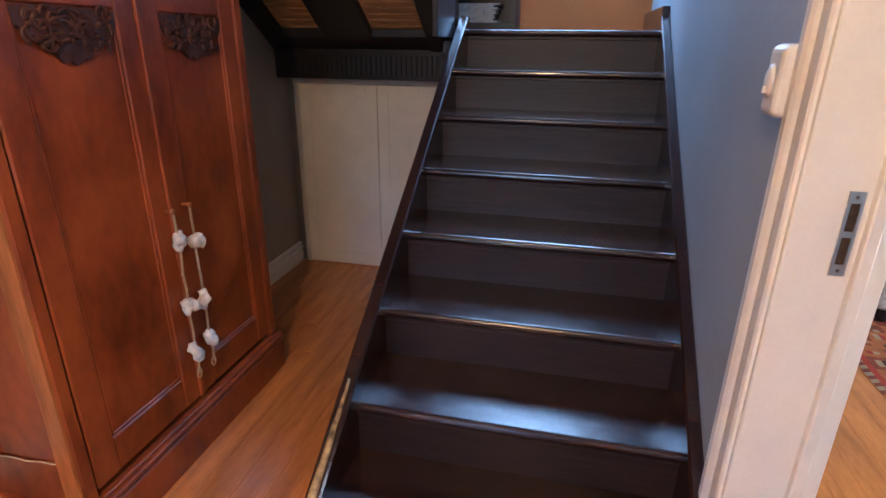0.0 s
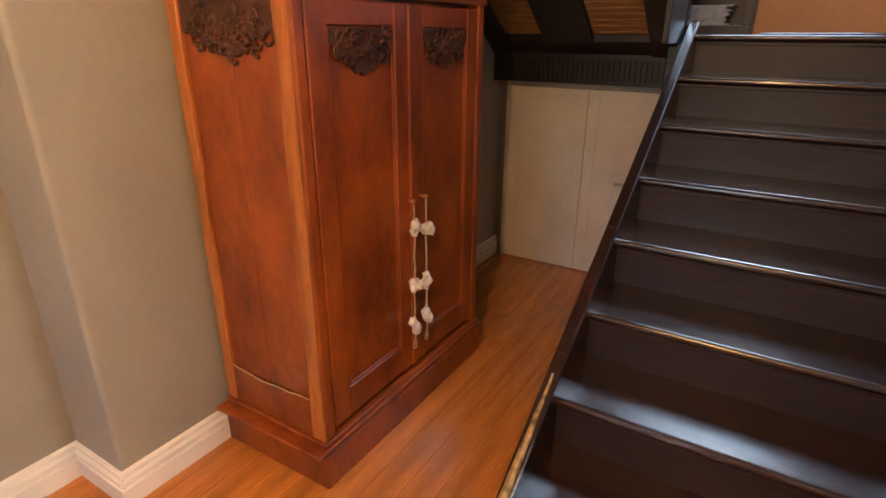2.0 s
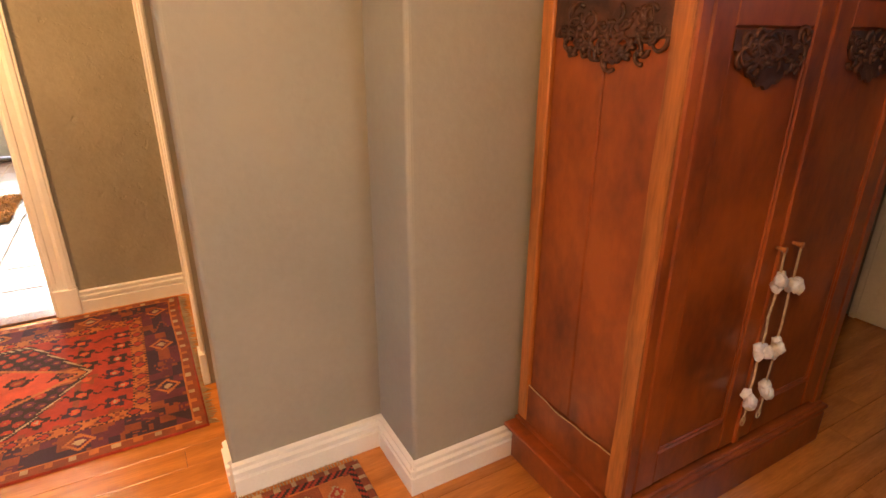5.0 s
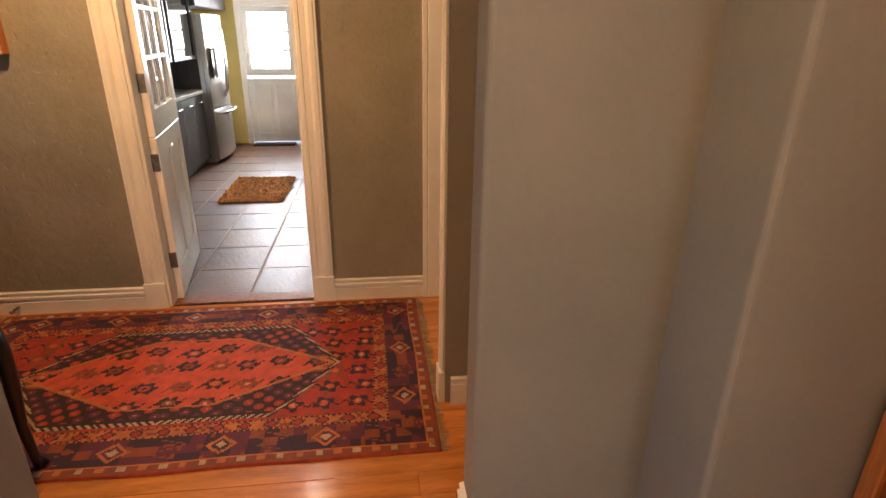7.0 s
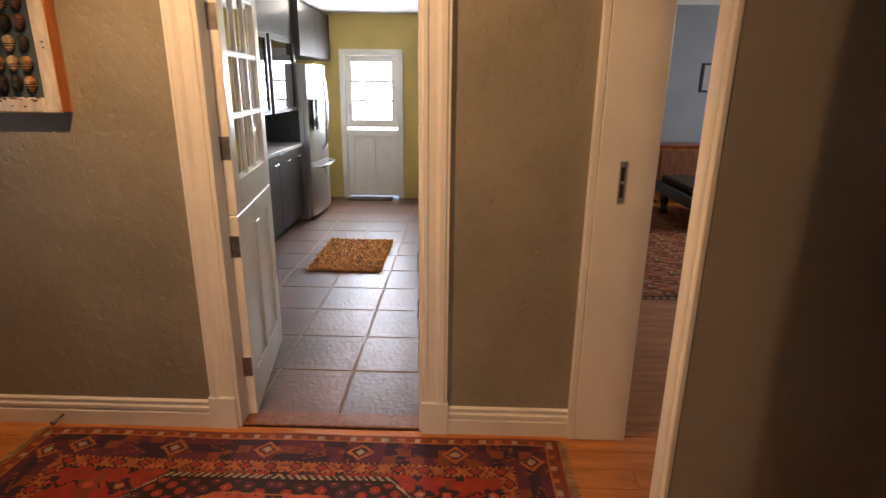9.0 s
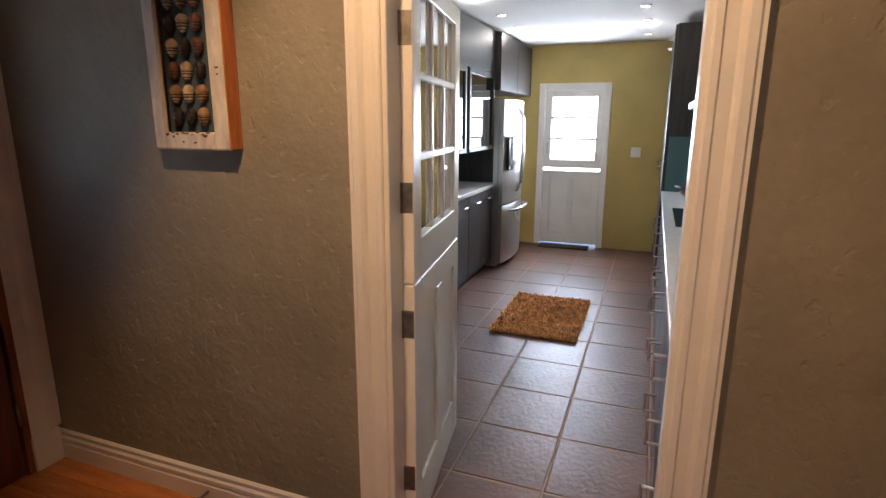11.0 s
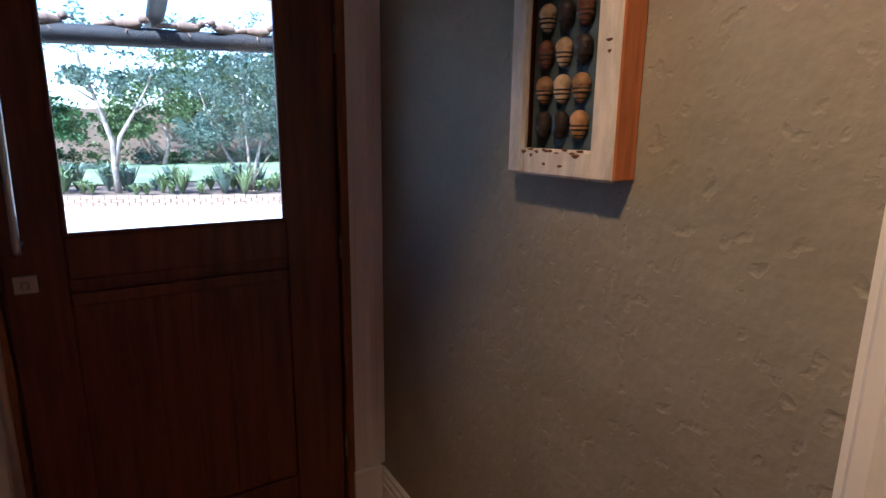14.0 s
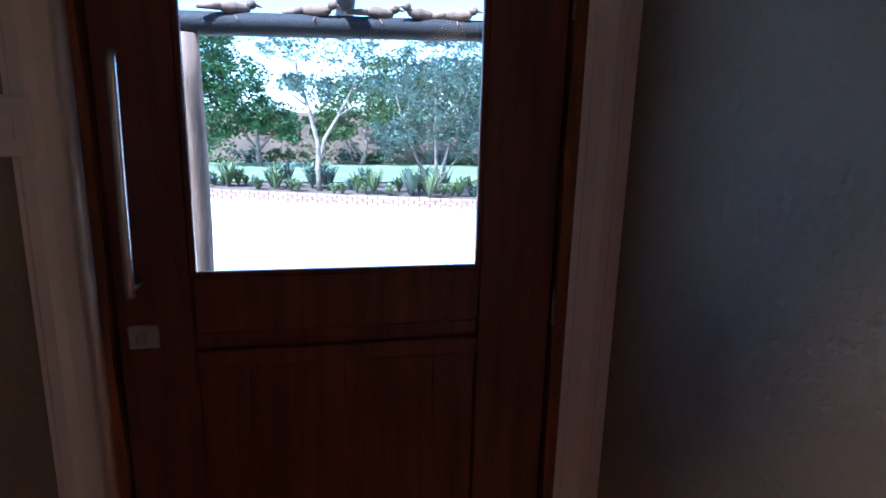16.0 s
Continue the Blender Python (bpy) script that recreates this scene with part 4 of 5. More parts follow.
def rug(name, x0, x1, y0, y1, along_y, pattern, cell, label, fringe):
    """A woven rug: its pile is a grid of knots, each in one wool, gently uneven."""
    e = thing(name, ((x0 + x1) / 2, (y0 + y1) / 2, 0.0), label, "rug")
    nx, ny = round((x1 - x0) / cell), round((y1 - y0) / cell)
    cx, cy = (x0 + x1) / 2, (y0 + y1) / 2
    verts, faces, slots = [], [], []
    for j in range(ny + 1):
        for i in range(nx + 1):
            x, y = x0 + (x1 - x0) * i / nx, y0 + (y1 - y0) * j / ny
            edge = 0.012 * noise.noise((x * 2.2, y * 2.2, 1.0))
            on = i in (0, nx) or j in (0, ny)
            verts.append((x + edge, y + edge, 0.0025 if on else 0.010 + 0.0025 * noise.noise((x * 3, y * 3, 0))))
    for j in range(ny):
        for i in range(nx):
            a = j * (nx + 1) + i
            faces.append((a, a + 1, a + nx + 2, a + nx + 1))
            x, y = x0 + (x1 - x0) * (i + 0.5) / nx - cx, y0 + (y1 - y0) * (j + 0.5) / ny - cy
            u, v, lu, lv = (y, x, (y1 - y0) / 2, (x1 - x0) / 2) if along_y else (x, y, (x1 - x0) / 2, (y1 - y0) / 2)
            slots.append(pattern(u, v, lu, lv))
    me = bpy.data.meshes.new("pile")
    me.from_pydata(verts, [], faces)
    for mt in WOOL:
        me.materials.append(mt)
    me.polygons.foreach_set("material_index", slots)
    ob = new("pile", me)
    ob.parent, ob.matrix_parent_inverse = e, e.matrix_basis.inverted()
    if fringe:
        bm = bmesh.new()
        rn = random.Random(8)
        ends = ((y0, -1), (y1, 1)) if along_y else ((x0, -1), (x1, 1))
        span = (x0, x1) if along_y else (y0, y1)
        for at, sg in ends:
            k = int((span[1] - span[0]) / 0.012)
            for i in range(k):
                s = span[0] + (i + 0.5) * 0.012
                ln = rn.uniform(0.02, 0.045)
                a, b = (s, at, 0.006), (s + rn.uniform(-.01, .01), at + sg * ln, 0.003)
                if not along_y:
                    a, b = (at, s, 0.006), (at + sg * ln, s + rn.uniform(-.01, .01), 0.003)
                tube(bm, [a, b], [0.0035, 0.0015], 4)
        tagged(finish(bm, "fringe", WOOL[4], e), kind="stuff")
    return e


rug("persian_rug", -3.675, -2.285, -2.42, -0.015, True, persian, 0.0085, "red and navy hand-knotted rug with a hexagon medallion", True)
rug("small_rug", -1.80, -0.85, -0.30, 0.455, False, tribal, 0.008, "small brown and cream patterned rug with fringe", True)

# ---------- kitchen: half-glazed stable door, standing open ----------
kd = thing("kitchen_door", (-3.81, -1.475, 0), "white painted stable door with glass panes standing open", "door")
KD = Matrix.Translation((-3.815, -1.463, 0)) @ Matrix.Rotation(radians(180 + 9), 4, "Z")


def leaf_part(name, items, mat, bevel=0.003):
    bm = bmesh.new()
    for it in items:
        add_box(bm, it[:3], it[3:], 0, bevel)
    bm.transform(KD)
    return finish(bm, name, mat, kd)


W, TH = 0.82, 0.042
leaf_part("lower_leaf", [(0, 0, 0.012, 0.10, TH, 1.012), (W - 0.10, 0, 0.012, W, TH, 1.012), (0.10, 0, 0.012, W - 0.10, TH, 0.20), (0.10, 0, 0.90, W - 0.10, TH, 1.012), (0.37, 0, 0.20, 0.45, TH, 0.90), (0.10, 0.012, 0.20, 0.37, TH - 0.012, 0.90), (0.45, 0.012, 0.20, W - 0.10, TH - 0.012, 0.90)], WHITE)
rowz, colx = [1.175, 1.436, 1.70, 1.955], [0.10, 0.307, 0.513, W - 0.10]
bars = [(0, 0, 1.018, 0.10, TH, 2.03), (W - 0.10, 0, 1.018, W, TH, 2.03), (0.10, 0, 1.018, W - 0.10, TH, 1.16), (0.10, 0, 1.955, W - 0.10, TH, 2.03)]
bars += [(0.10, 0.004, z - 0.013, W - 0.10, TH - 0.004, z + 0.013) for z in rowz[1:3]] + [(x - 0.013, 0.006, 1.16, x + 0.013, TH - 0.006, 1.955) for x in colx[1:3]]
leaf_part("upper_leaf", bars, WHITE)
for i in range(3):
    for j in range(3):
        p_ = leaf_part("pane", [(colx[i] + 0.001, TH / 2 - 0.002, rowz[j] + 0.0, colx[i + 1] - 0.001, TH / 2 + 0.002, rowz[j + 1])], GLASS, 0)
        p_.visible_shadow = False
for z in (0.272, 0.873, 1.31, 1.831):
    hg = leaf_part("hinge", [(-0.0025, 0.004, z - 0.05, 0.0, TH - 0.003, z + 0.05)], HINGE, 0.001)
    bm = bmesh.new()
    tube(bm, [(-0.004, TH + 0.004, z - 0.05), (-0.004, TH + 0.004, z + 0.05)], 0.007, 8)
    bm.transform(KD)
    finish(bm, "hinge_pin", HINGE, kd, True)

# back door
bd = thing("back_door", (-9.22, -1.7, 0), "white painted stable door with a bright window", "door")
BX = -9.24
boxes("frame", [(BX - 0.05, -2.13, 0, BX + 0.045, -2.055, 2.01), (BX - 0.05, -1.345, 0, BX + 0.045, -1.27, 2.01), (BX - 0.05, -2.055, 1.93, BX + 0.045, -1.345, 2.01)], WHITE, bd, 0.006)
boxes("lower_leaf", [(BX - 0.03, -2.052, 0.03, BX + 0.005, -1.348, 0.95), (BX + 0.004, -2.052, 0.03, BX + 0.016, -1.96, 0.95), (BX + 0.004, -1.44, 0.03, BX + 0.016, -1.348, 0.95), (BX + 0.004, -1.96, 0.03, BX + 0.016, -1.44, 0.16), (BX + 0.004, -1.96, 0.86, BX + 0.016, -1.44, 0.95), (BX + 0.004, -1.735, 0.16, BX + 0.016, -1.665, 0.86)], WHITE, bd, 0.004)
boxes("upper_leaf", [(BX - 0.03, -2.052, 0.992, BX + 0.016, -1.97, 1.928), (BX - 0.03, -1.43, 0.992, BX + 0.016, -1.348, 1.928), (BX - 0.03, -1.97, 0.992, BX + 0.016, -1.43, 1.09), (BX - 0.03, -1.97, 1.85, BX + 0.016, -1.43, 1.928)] + [(BX - 0.012, -1.97, z - 0.017, BX + 0.008, -1.43, z + 0.017) for z in (1.345, 1.60)], WHITE, bd, 0.004)
p_ = boxes("pane", [(BX - 0.012, -1.97, 1.09, BX - 0.008, -1.43, 1.85)], GLASS, bd, 0)
p_.visible_shadow = False
boxes("bolt", [(BX + 0.016, -2.02, 1.16, BX + 0.03, -1.995, 1.30)], STEEL, bd, 0.003)
tagged(boxes("doormat", [(-9.18, -2.03, 0.0005, -8.98, -1.42, 0.022)], DARKMAT, None, 0.004), "dark coir doormat at the back door", "doormat")

# refrigerator
fr = thing("refrigerator", (-8.2, -2.5, 0), "stainless steel french-door refrigerator", "refrigerator")
boxes("body", [(-8.66, -3.05, 0.02, -7.76, -2.20, 1.78)], STEEL, fr, 0.008)


def curved_front(name, x0, x1, z0, z1, bulge=0.05):
    bm = bmesh.new()
    k = 10
    prof = [(x0 + (x1 - x0) * i / k, bulge * (1 - ((x0 + (x1 - x0) * i / k + 8.21) / 0.45) ** 2)) for i in range(k + 1)]
    extrude(bm, [(x, -2.185 + 0.03 + b) for x, b in prof] + [(x1, -2.198), (x0, -2.198)], (0, 0, z0), (1, 0, 0), (0, 1, 0), (0, 0, z1 - z0))
    return finish(bm, name, STEEL, fr)


curved_front("door", -8.655, -8.212, 0.70, 1.775)
curved_front("door", -8.208, -7.765, 0.70, 1.775)
curved_front("freezer_drawer", -8.655, -7.765, 0.06, 0.69)
for pts in ([(-8.25, -2.110, 0.80), (-8.25, -2.06, 0.9), (-8.25, -2.045, 1.25), (-8.25, -2.06, 1.6), (-8.25, -2.110, 1.70)], [(-8.17, -2.110, 0.80), (-8.17, -2.06, 0.9), (-8.17, -2.045, 1.25), (-8.17, -2.06, 1.6), (-8.17, -2.110, 1.70)], [(-8.55, -2.140, 0.62), (-8.5, -2.040, 0.63), (-8.21, -2.020, 0.63), (-7.92, -2.040, 0.63), (-7.87, -2.140, 0.62)]):
    bm = bmesh.new()
    tube(bm, pts, 0.014, 8)
    finish(bm, "handle", CHROME, fr, True)
fr.location.y -= 0.045
boxes("dispenser", [(-8.02, -2.167, 1.05, -7.86, -2.153, 1.40)], BLACKGLASS, fr, 0.004)


def bar_handle(parent, a, b, out):
    bm = bmesh.new()
    a, b, out = Vector(a), Vector(b), Vector(out)
    for p, q in ((a, a + out), (a + out, b + out), (b + out, b)):
        lo = [min(i, j) - 0.006 for i, j in zip(p, q)]
        hi = [max(i, j) + 0.006 for i, j in zip(p, q)]
        add_box(bm, lo, hi, 0, 0.002)
    return finish(bm, "handle", CHROME, parent)


def base_unit(x0, x1, yf, yb, drawers, label, group, inner=1):
    """One base cabinet with fronts at yf; inner is the way that its fronts face."""
    e = thing("base_cabinet", ((x0 + x1) / 2, (yf + yb) / 2, 0), label, "cabinet", group)
    boxes("body", [(x0, min(yf - inner * 0.02, yb), 0.10, x1, max(yf - inner * 0.02, yb), 0.885), (x0, min(yf - inner * 0.08, yb), 0.0, x1, max(yf - inner * 0.08, yb), 0.10)], CABGREY, e, 0.0)
    if drawers:
        zz = [(0.105, 0.375), (0.38, 0.63), (0.635, 0.875)]
        for z0, z1 in zz:
            boxes("drawer", [(x0 + 0.002, min(yf, yf - inner * 0.019), z0, x1 - 0.002, max(yf, yf - inner * 0.019), z1)], CABGREY, e, 0.002)
            xm = x1 - 0.27
            low = max(z0 + 0.03, z1 - 0.29)
            bar_handle(e, (xm, yf, low), (xm, yf, low + 0.09), (0, inner * 0.055, 0))
    else:
        xm = (x0 + x1) / 2
        for a, b in ((x0, xm), (xm, x1)):
            boxes("door", [(a + 0.002, min(yf, yf - inner * 0.019), 0.105, b - 0.002, max(yf, yf - inner * 0.019), 0.875)], CABGREY, e, 0.002)
            bar_handle(e, ((a + b) / 2 - 0.06, yf, 0.80), ((a + b) / 2 + 0.06, yf, 0.80), (0, inner * 0.04, 0))
    return e


for i in range(5):
    base_unit(-3.86 - 0.768 * (i + 1), -3.864 - 0.768 * i, -0.632, -0.022, True, "dark grey oak drawer unit with square chrome handles", "base cabinets on the mustard wall", -1)
for i in range(4):
    base_unit(-7.74 + 0.78 * i, -6.964 + 0.78 * i, -2.30, -3.095, False, "dark grey oak base cabinet with chrome handles", "base cabinets by the refrigerator", 1)
tagged(boxes("countertop", [(-7.70, -0.655, 0.887, -3.86, -0.022, 0.925)], QUARTZ, None, 0.004), "long white quartz countertop", "countertop")
tagged(boxes("countertop", [(-7.74, -3.098, 0.887, -4.62, -2.275, 0.925)], QUARTZ, None, 0.004), "white quartz countertop beside the refrigerator", "countertop")

tall = thing("tall_cabinet", (-8.45, -0.33, 0), "tall dark grey oak larder cabinet with handles", "cabinet")
boxes("body", [(-9.20, -0.635, 0.0, -7.705, -0.022, 2.40)], CABGREY, tall, 0.003)
for a, b, z0, z1 in [(-8.45, -7.707, 0.1, 0.62), (-8.45, -7.707, 0.625, 1.20), (-8.45, -7.707, 1.205, 2.39), (-9.195, -8.455, 0.1, 1.2), (-9.195, -8.455, 1.205, 2.39)]:
    boxes("door", [(a, -0.655, z0, b - 0.003, -0.636, z1)], CABGREY, tall, 0.002)
    bar_handle(tall, ((a + b) / 2 - 0.07, -0.655, z1 - 0.08), ((a + b) / 2 + 0.07, -0.655, z1 - 0.08), (0, -0.045, 0))
structure("trim_splashback", [(-7.7, -0.63, 0.926, -7.69, -0.03, 1.425), (-7.69, -0.032, 0.926, -3.9, -0.023, 1.5)], TEAL, "teal glass splashback", 0.001)

up = thing("upper_cabinets", (-6.2, -2.9, 1.35), "dark grey wall cabinets, one with a glass door", "cabinet")
boxes("body", [(-7.74, -3.095, 2.02, -6.1, -2.30, 2.42), (-9.20, -3.095, 1.86, -7.745, -2.26, 2.42), (-7.74, -3.095, 1.28, -7.715, -2.32, 2.02), (-6.9, -3.095, 1.28, -6.875, -2.32, 2.02), (-7.715, -3.095, 1.28, -6.9, -2.32, 1.30), (-6.875, -3.095, 1.28, -6.1, -2.32, 2.02), (-7.715, -3.095, 1.65, -6.9, -2.56, 1.665), (-7.76, -3.095, 0.93, -7.745, -2.3, 1.86)], CABGREY, up, 0.003)
for a, b in ((-9.195, -8.475), (-8.47, -7.75)):
    boxes("door", [(a, -2.26, 1.865, b, -2.24, 2.415)], CABGREY, up, 0.002)
boxes("glass_door", [(-7.735, -2.322, 1.28, -6.9, -2.316, 2.02), (-6.87, -2.319, 1.28, -6.1, -2.314, 2.02)], BLACKGLASS, up, 0)
boxes("glass_door_frame", [(x, -2.316, z0, x + w, -2.30, z1) for x in (-7.735, -6.87) for x, w, z0, z1 in ((x, 0.045, 1.28, 2.018), (x + 0.745, 0.045, 1.28, 2.018), (x + 0.045, 0.70, 1.28, 1.32), (x + 0.045, 0.70, 1.97, 2.018))], CABGREY, up, 0.002)

# hood, hob, pan, dish rack
hood = thing("cooker_hood", (-6.3, -0.3, 1.6), "stainless steel and glass cooker hood on the wall", "cooker hood")
boxes("canopy", [(-6.62, -0.54, 1.64, -5.72, -0.03, 1.69)], STEEL, hood, 0.006)
boxes("chimney", [(-6.32, -0.30, 1.69, -6.02, -0.03, 2.448)], STEEL, hood, 0.004)
tagged(boxes("hob", [(-6.58, -0.585, 0.9255, -5.80, -0.20, 0.933)], BLACKGLASS, None, 0.003), "black ceramic glass hob set in the white counter", "hob")
panp = thing("frying_pan", (-7.2, -0.36, 0.925), "dark red frying pan on the white counter", "pan")
bm = bmesh.new()
prof = [(0.10, 0.0), (0.15, 0.05), (0.158, 0.06), (0.150, 0.058), (0.098, 0.008)]
rings = [[bm.verts.new((-7.2 + r * math.cos(a), -0.36 + r * math.sin(a), 0.926 + z)) for a in (2 * math.pi * i / 24 for i in range(24))] for r, z in prof]
for r0, r1 in zip(rings, rings[1:]):
    for i in range(24):
        bm.faces.new((r0[i], r0[(i + 1) % 24], r1[(i + 1) % 24], r1[i]))
bm.faces.new(rings[0])
bm.faces.new(rings[-1])
finish(bm, "bowl", material("red_enamel", (0.25, 0.03, 0.015), 0.3, vary=0.15, bump=0.02), panp, True)
bm = bmesh.new()
tube(bm, [(-7.34, -0.40, 0.975), (-7.45, -0.48, 0.99), (-7.53, -0.54, 0.992)], 0.011, 8)
finish(bm, "handle", BLACKWOOD, panp, True)
rack = thing("dish_rack", (-6.95, -2.75, 0.925), "chrome wire dish rack with glasses on the counter", "dish rack")
bm = bmesh.new()
for i in range(9):
    x = -7.15 + i * 0.05
    tube(bm, [(x, -2.92, 0.935), (x, -2.92, 1.10), (x, -2.90, 1.12), (x, -2.60, 1.06), (x, -2.58, 0.935)], 0.004, 5)
for y, z in ((-2.92, 0.94), (-2.58, 0.94), (-2.92, 1.10), (-2.60, 1.06)):
    tube(bm, [(-7.17, y, z), (-6.73, y, z)], 0.005, 5)
finish(bm, "wire", CHROME, rack, True)
for gx in (-7.1, -6.98, -6.86):
    bm = bmesh.new()
    tube(bm, [(gx, -2.72, 0.945), (gx, -2.72, 1.10)], [0.03, 0.036], 14)
    finish(bm, "tumbler", GLASS, rack, True)

GLOW = glow_material("downlight_glow", (1, 0.85, 0.65), 1.5)
for sx in (-4.6, -5.5, -6.4, -7.1, -7.75, -8.6):
    for sy in (-2.08, -0.90):
        d = thing("downlight", (sx, sy, 2.45), "small round recessed ceiling downlight with chrome rim", "downlight", "kitchen downlights")
        bm = bmesh.new()
        tube(bm, [(sx, sy, 2.4485), (sx, sy, 2.4430)], [0.045, 0.040], 20)
        finish(bm, "rim", CHROME, d, True)
        bm = bmesh.new()
        tube(bm, [(sx, sy, 2.4440), (sx, sy, 2.4415)], 0.028, 16)
        finish(bm, "bulb", GLOW, d)

# kitchen window in the south wall
structure("window_1", [(-6.05, -3.19, 1.15, -5.98, -3.12, 2.15), (-4.62, -3.19, 1.15, -4.55, -3.12, 2.15), (-5.98, -3.19, 1.15, -4.62, -3.12, 1.21), (-5.98, -3.19, 2.09, -4.62, -3.12, 2.15)] + [(-5.98 + 0.34 * i - 0.012, -3.17, 1.21, -5.98 + 0.34 * i + 0.012, -3.14, 2.09) for i in (1, 2, 3)] + [(-5.98, -3.17, z - 0.012, -4.62, -3.14, z + 0.012) for z in (1.5, 1.8)], WHITE, "white window frame with glazing bars", 0.003)

structure("window_2", [(-1.1, -3.36, 0.9, -1.03, -3.28, 2.2), (0.13, -3.36, 0.9, 0.2, -3.28, 2.2), (-1.03, -3.36, 0.9, 0.13, -3.28, 0.96), (-1.03, -3.36, 2.14, 0.13, -3.28, 2.2), (-0.47, -3.35, 0.96, -0.43, -3.29, 2.14)], WHITE, "white window frame", 0.003)

# shaggy mat
sm = thing("shag_mat", (-6.45, -1.48, 0), "orange-brown shaggy bath mat on the slate floor", "mat")
SX0, SX1, SY0, SY1 = -6.93, -5.97, -1.80, -1.16
boxes("backing", [(SX0 + 0.01, SY0 + 0.01, 0.001, SX1 - 0.01, SY1 - 0.01, 0.014)], SHAG, sm, 0.004)
rnd = random.Random(21)
verts, faces = [], []
for _ in range(9000):
    x, y = rnd.uniform(SX0, SX1), rnd.uniform(SY0, SY1)
    a, ln, w = rnd.uniform(0, 6.283), rnd.uniform(0.012, 0.036), rnd.uniform(0.003, 0.006)
    tilt = 0.03
    dx, dy = math.cos(a), math.sin(a)
    i = len(verts)
    h = 0.010 + ln * rnd.uniform(0.5, 1.0)
    verts += [(x - dy * w, y + dx * w, 0.010), (x + dy * w, y - dx * w, 0.010), (x + dx * tilt * 0.5 + dy * w * .8, y + dy * tilt * 0.5 - dx * w * .8, h), (x + dx * tilt * 0.5 - dy * w * .8, y + dy * tilt * 0.5 + dx * w * .8, h), (x + dx * tilt, y + dy * tilt, h * 0.9)]
    faces += [(i, i + 1, i + 2, i + 3), (i + 3, i + 2, i + 4)]
me = bpy.data.meshes.new("tufts")
me.from_pydata(verts, [], faces)
me.materials.append(SHAG)
tf = tagged(new("tufts", me), kind="stuff")
tf.parent, tf.matrix_parent_inverse = sm, sm.matrix_basis.inverted()

# ---------- living room seen through the doorway ----------
rug("living_room_rug", -8.9, -5.48, 0.9, 3.4, False, tribal, 0.03, "large red and cream patterned living room rug", False)
day = thing("daybed", (-7.9, 2.2, 0), "dark carved wooden daybed on turned legs", "daybed")
boxes("frame", [(-8.6, 2.05, 0.28, -7.42, 4.2, 0.42)], CHAIRWOOD, day, 0.03)
boxes("mattress", [(-8.55, 2.1, 0.42, -7.48, 4.15, 0.50)], DARKMAT, day, 0.03)
for x in (-7.52, -8.5):
    for y in (2.16, 4.08):
        bm = bmesh.new()
        tube(bm, [(x, y, 0.0115), (x, y, 0.05), (x, y, 0.1), (x, y, 0.18), (x, y, 0.28)], [0.05, 0.06, 0.035, 0.06, 0.05], 12)
        finish(bm, "leg", CHAIRWOOD, day, True)
boxes_c = thing("sideboard", (-9.2, 2.9, 0), "honey-brown wooden sideboard against the wall", "sideboard")
boxes("body", [(-9.58, 2.25, 0.05, -9.15, 3.9, 0.78), (-9.55, 2.3, 0, -9.2, 3.85, 0.05)], WARDLIGHT, boxes_c, 0.01)
boxes("top", [(-9.59, 2.22, 0.78, -9.12, 3.93, 0.81)], WARDROBE, boxes_c, 0.006)
for i in range(3):
    boxes("door", [(-9.15, 2.28 + 0.54 * i, 0.1, -9.135, 2.79 + 0.54 * i, 0.74)], JAMBWOOD, boxes_c, 0.006)
lp = thing("framed_picture", (-9.58, 3.1, 1.7), "small framed print with a blue-green image", "picture")
boxes("frame", [(-9.598, 2.86, 1.50, -9.575, 3.30, 1.53), (-9.598, 2.86, 1.86, -9.575, 3.30, 1.89), (-9.598, 2.86, 1.53, -9.575, 2.89, 1.86), (-9.598, 3.27, 1.53, -9.575, 3.30, 1.86)], BLACKWOOD, lp, 0.004)
boxes("print", [(-9.597, 2.89, 1.53, -9.588, 3.27, 1.86)], PAPER, lp, 0)
boxes("image", [(-9.588, 2.97, 1.6, -9.584, 3.19, 1.79)], TEAL, lp, 0)

# side room behind the stair wall
rug("side_room_rug", 1.75, 3.4, 2.55, 4.0, False, tribal, 0.03, "patterned rug on the side room floor", False)
ot = thing("ottoman", (2.35, 3.5, 0), "low dark ottoman with a white throw", "ottoman")
boxes("base", [(2.05, 3.3, 0.012, 2.9, 4.0, 0.28)], BLACKWOOD, ot, 0.03)
boxes("throw", [(2.0, 3.26, 0.10, 2.6, 3.9, 0.32)], PAPER, ot, 0.04)

# ---------- porch and garden ----------
def pole(name, p0, p1, r, mat, label):
    bm = bmesh.new()
    a, b = Vector(p0), Vector(p1)
    tube(bm, [a.lerp(b, i / 10) + Vector((0.006 * noise.noise((i, 0, r * 9)), 0, 0.006 * noise.noise((0, i, 3)))) for i in range(11)], [r * (1 + 0.06 * noise.noise((i * 0.7, 5, 0))) for i in range(11)], 14)
    return tagged(finish(bm, name, mat, None, True), label, "pole")


pole("porch_post", (-2.466, -4.5, -0.05), (-2.466, -4.5, 1.915), 0.055, PORCHWOOD, "weathered round timber porch post")
pole("porch_beam", (-5.2, -4.5, 2.045), (-1.2, -4.5, 1.915), 0.046, DARKPOLE, "dark round timber porch beam")
pole("porch_rafter", (-3.1, -3.42, 2.22), (-3.1, -4.9, 2.02), 0.04, DARKPOLE, "dark round timber porch rafter")


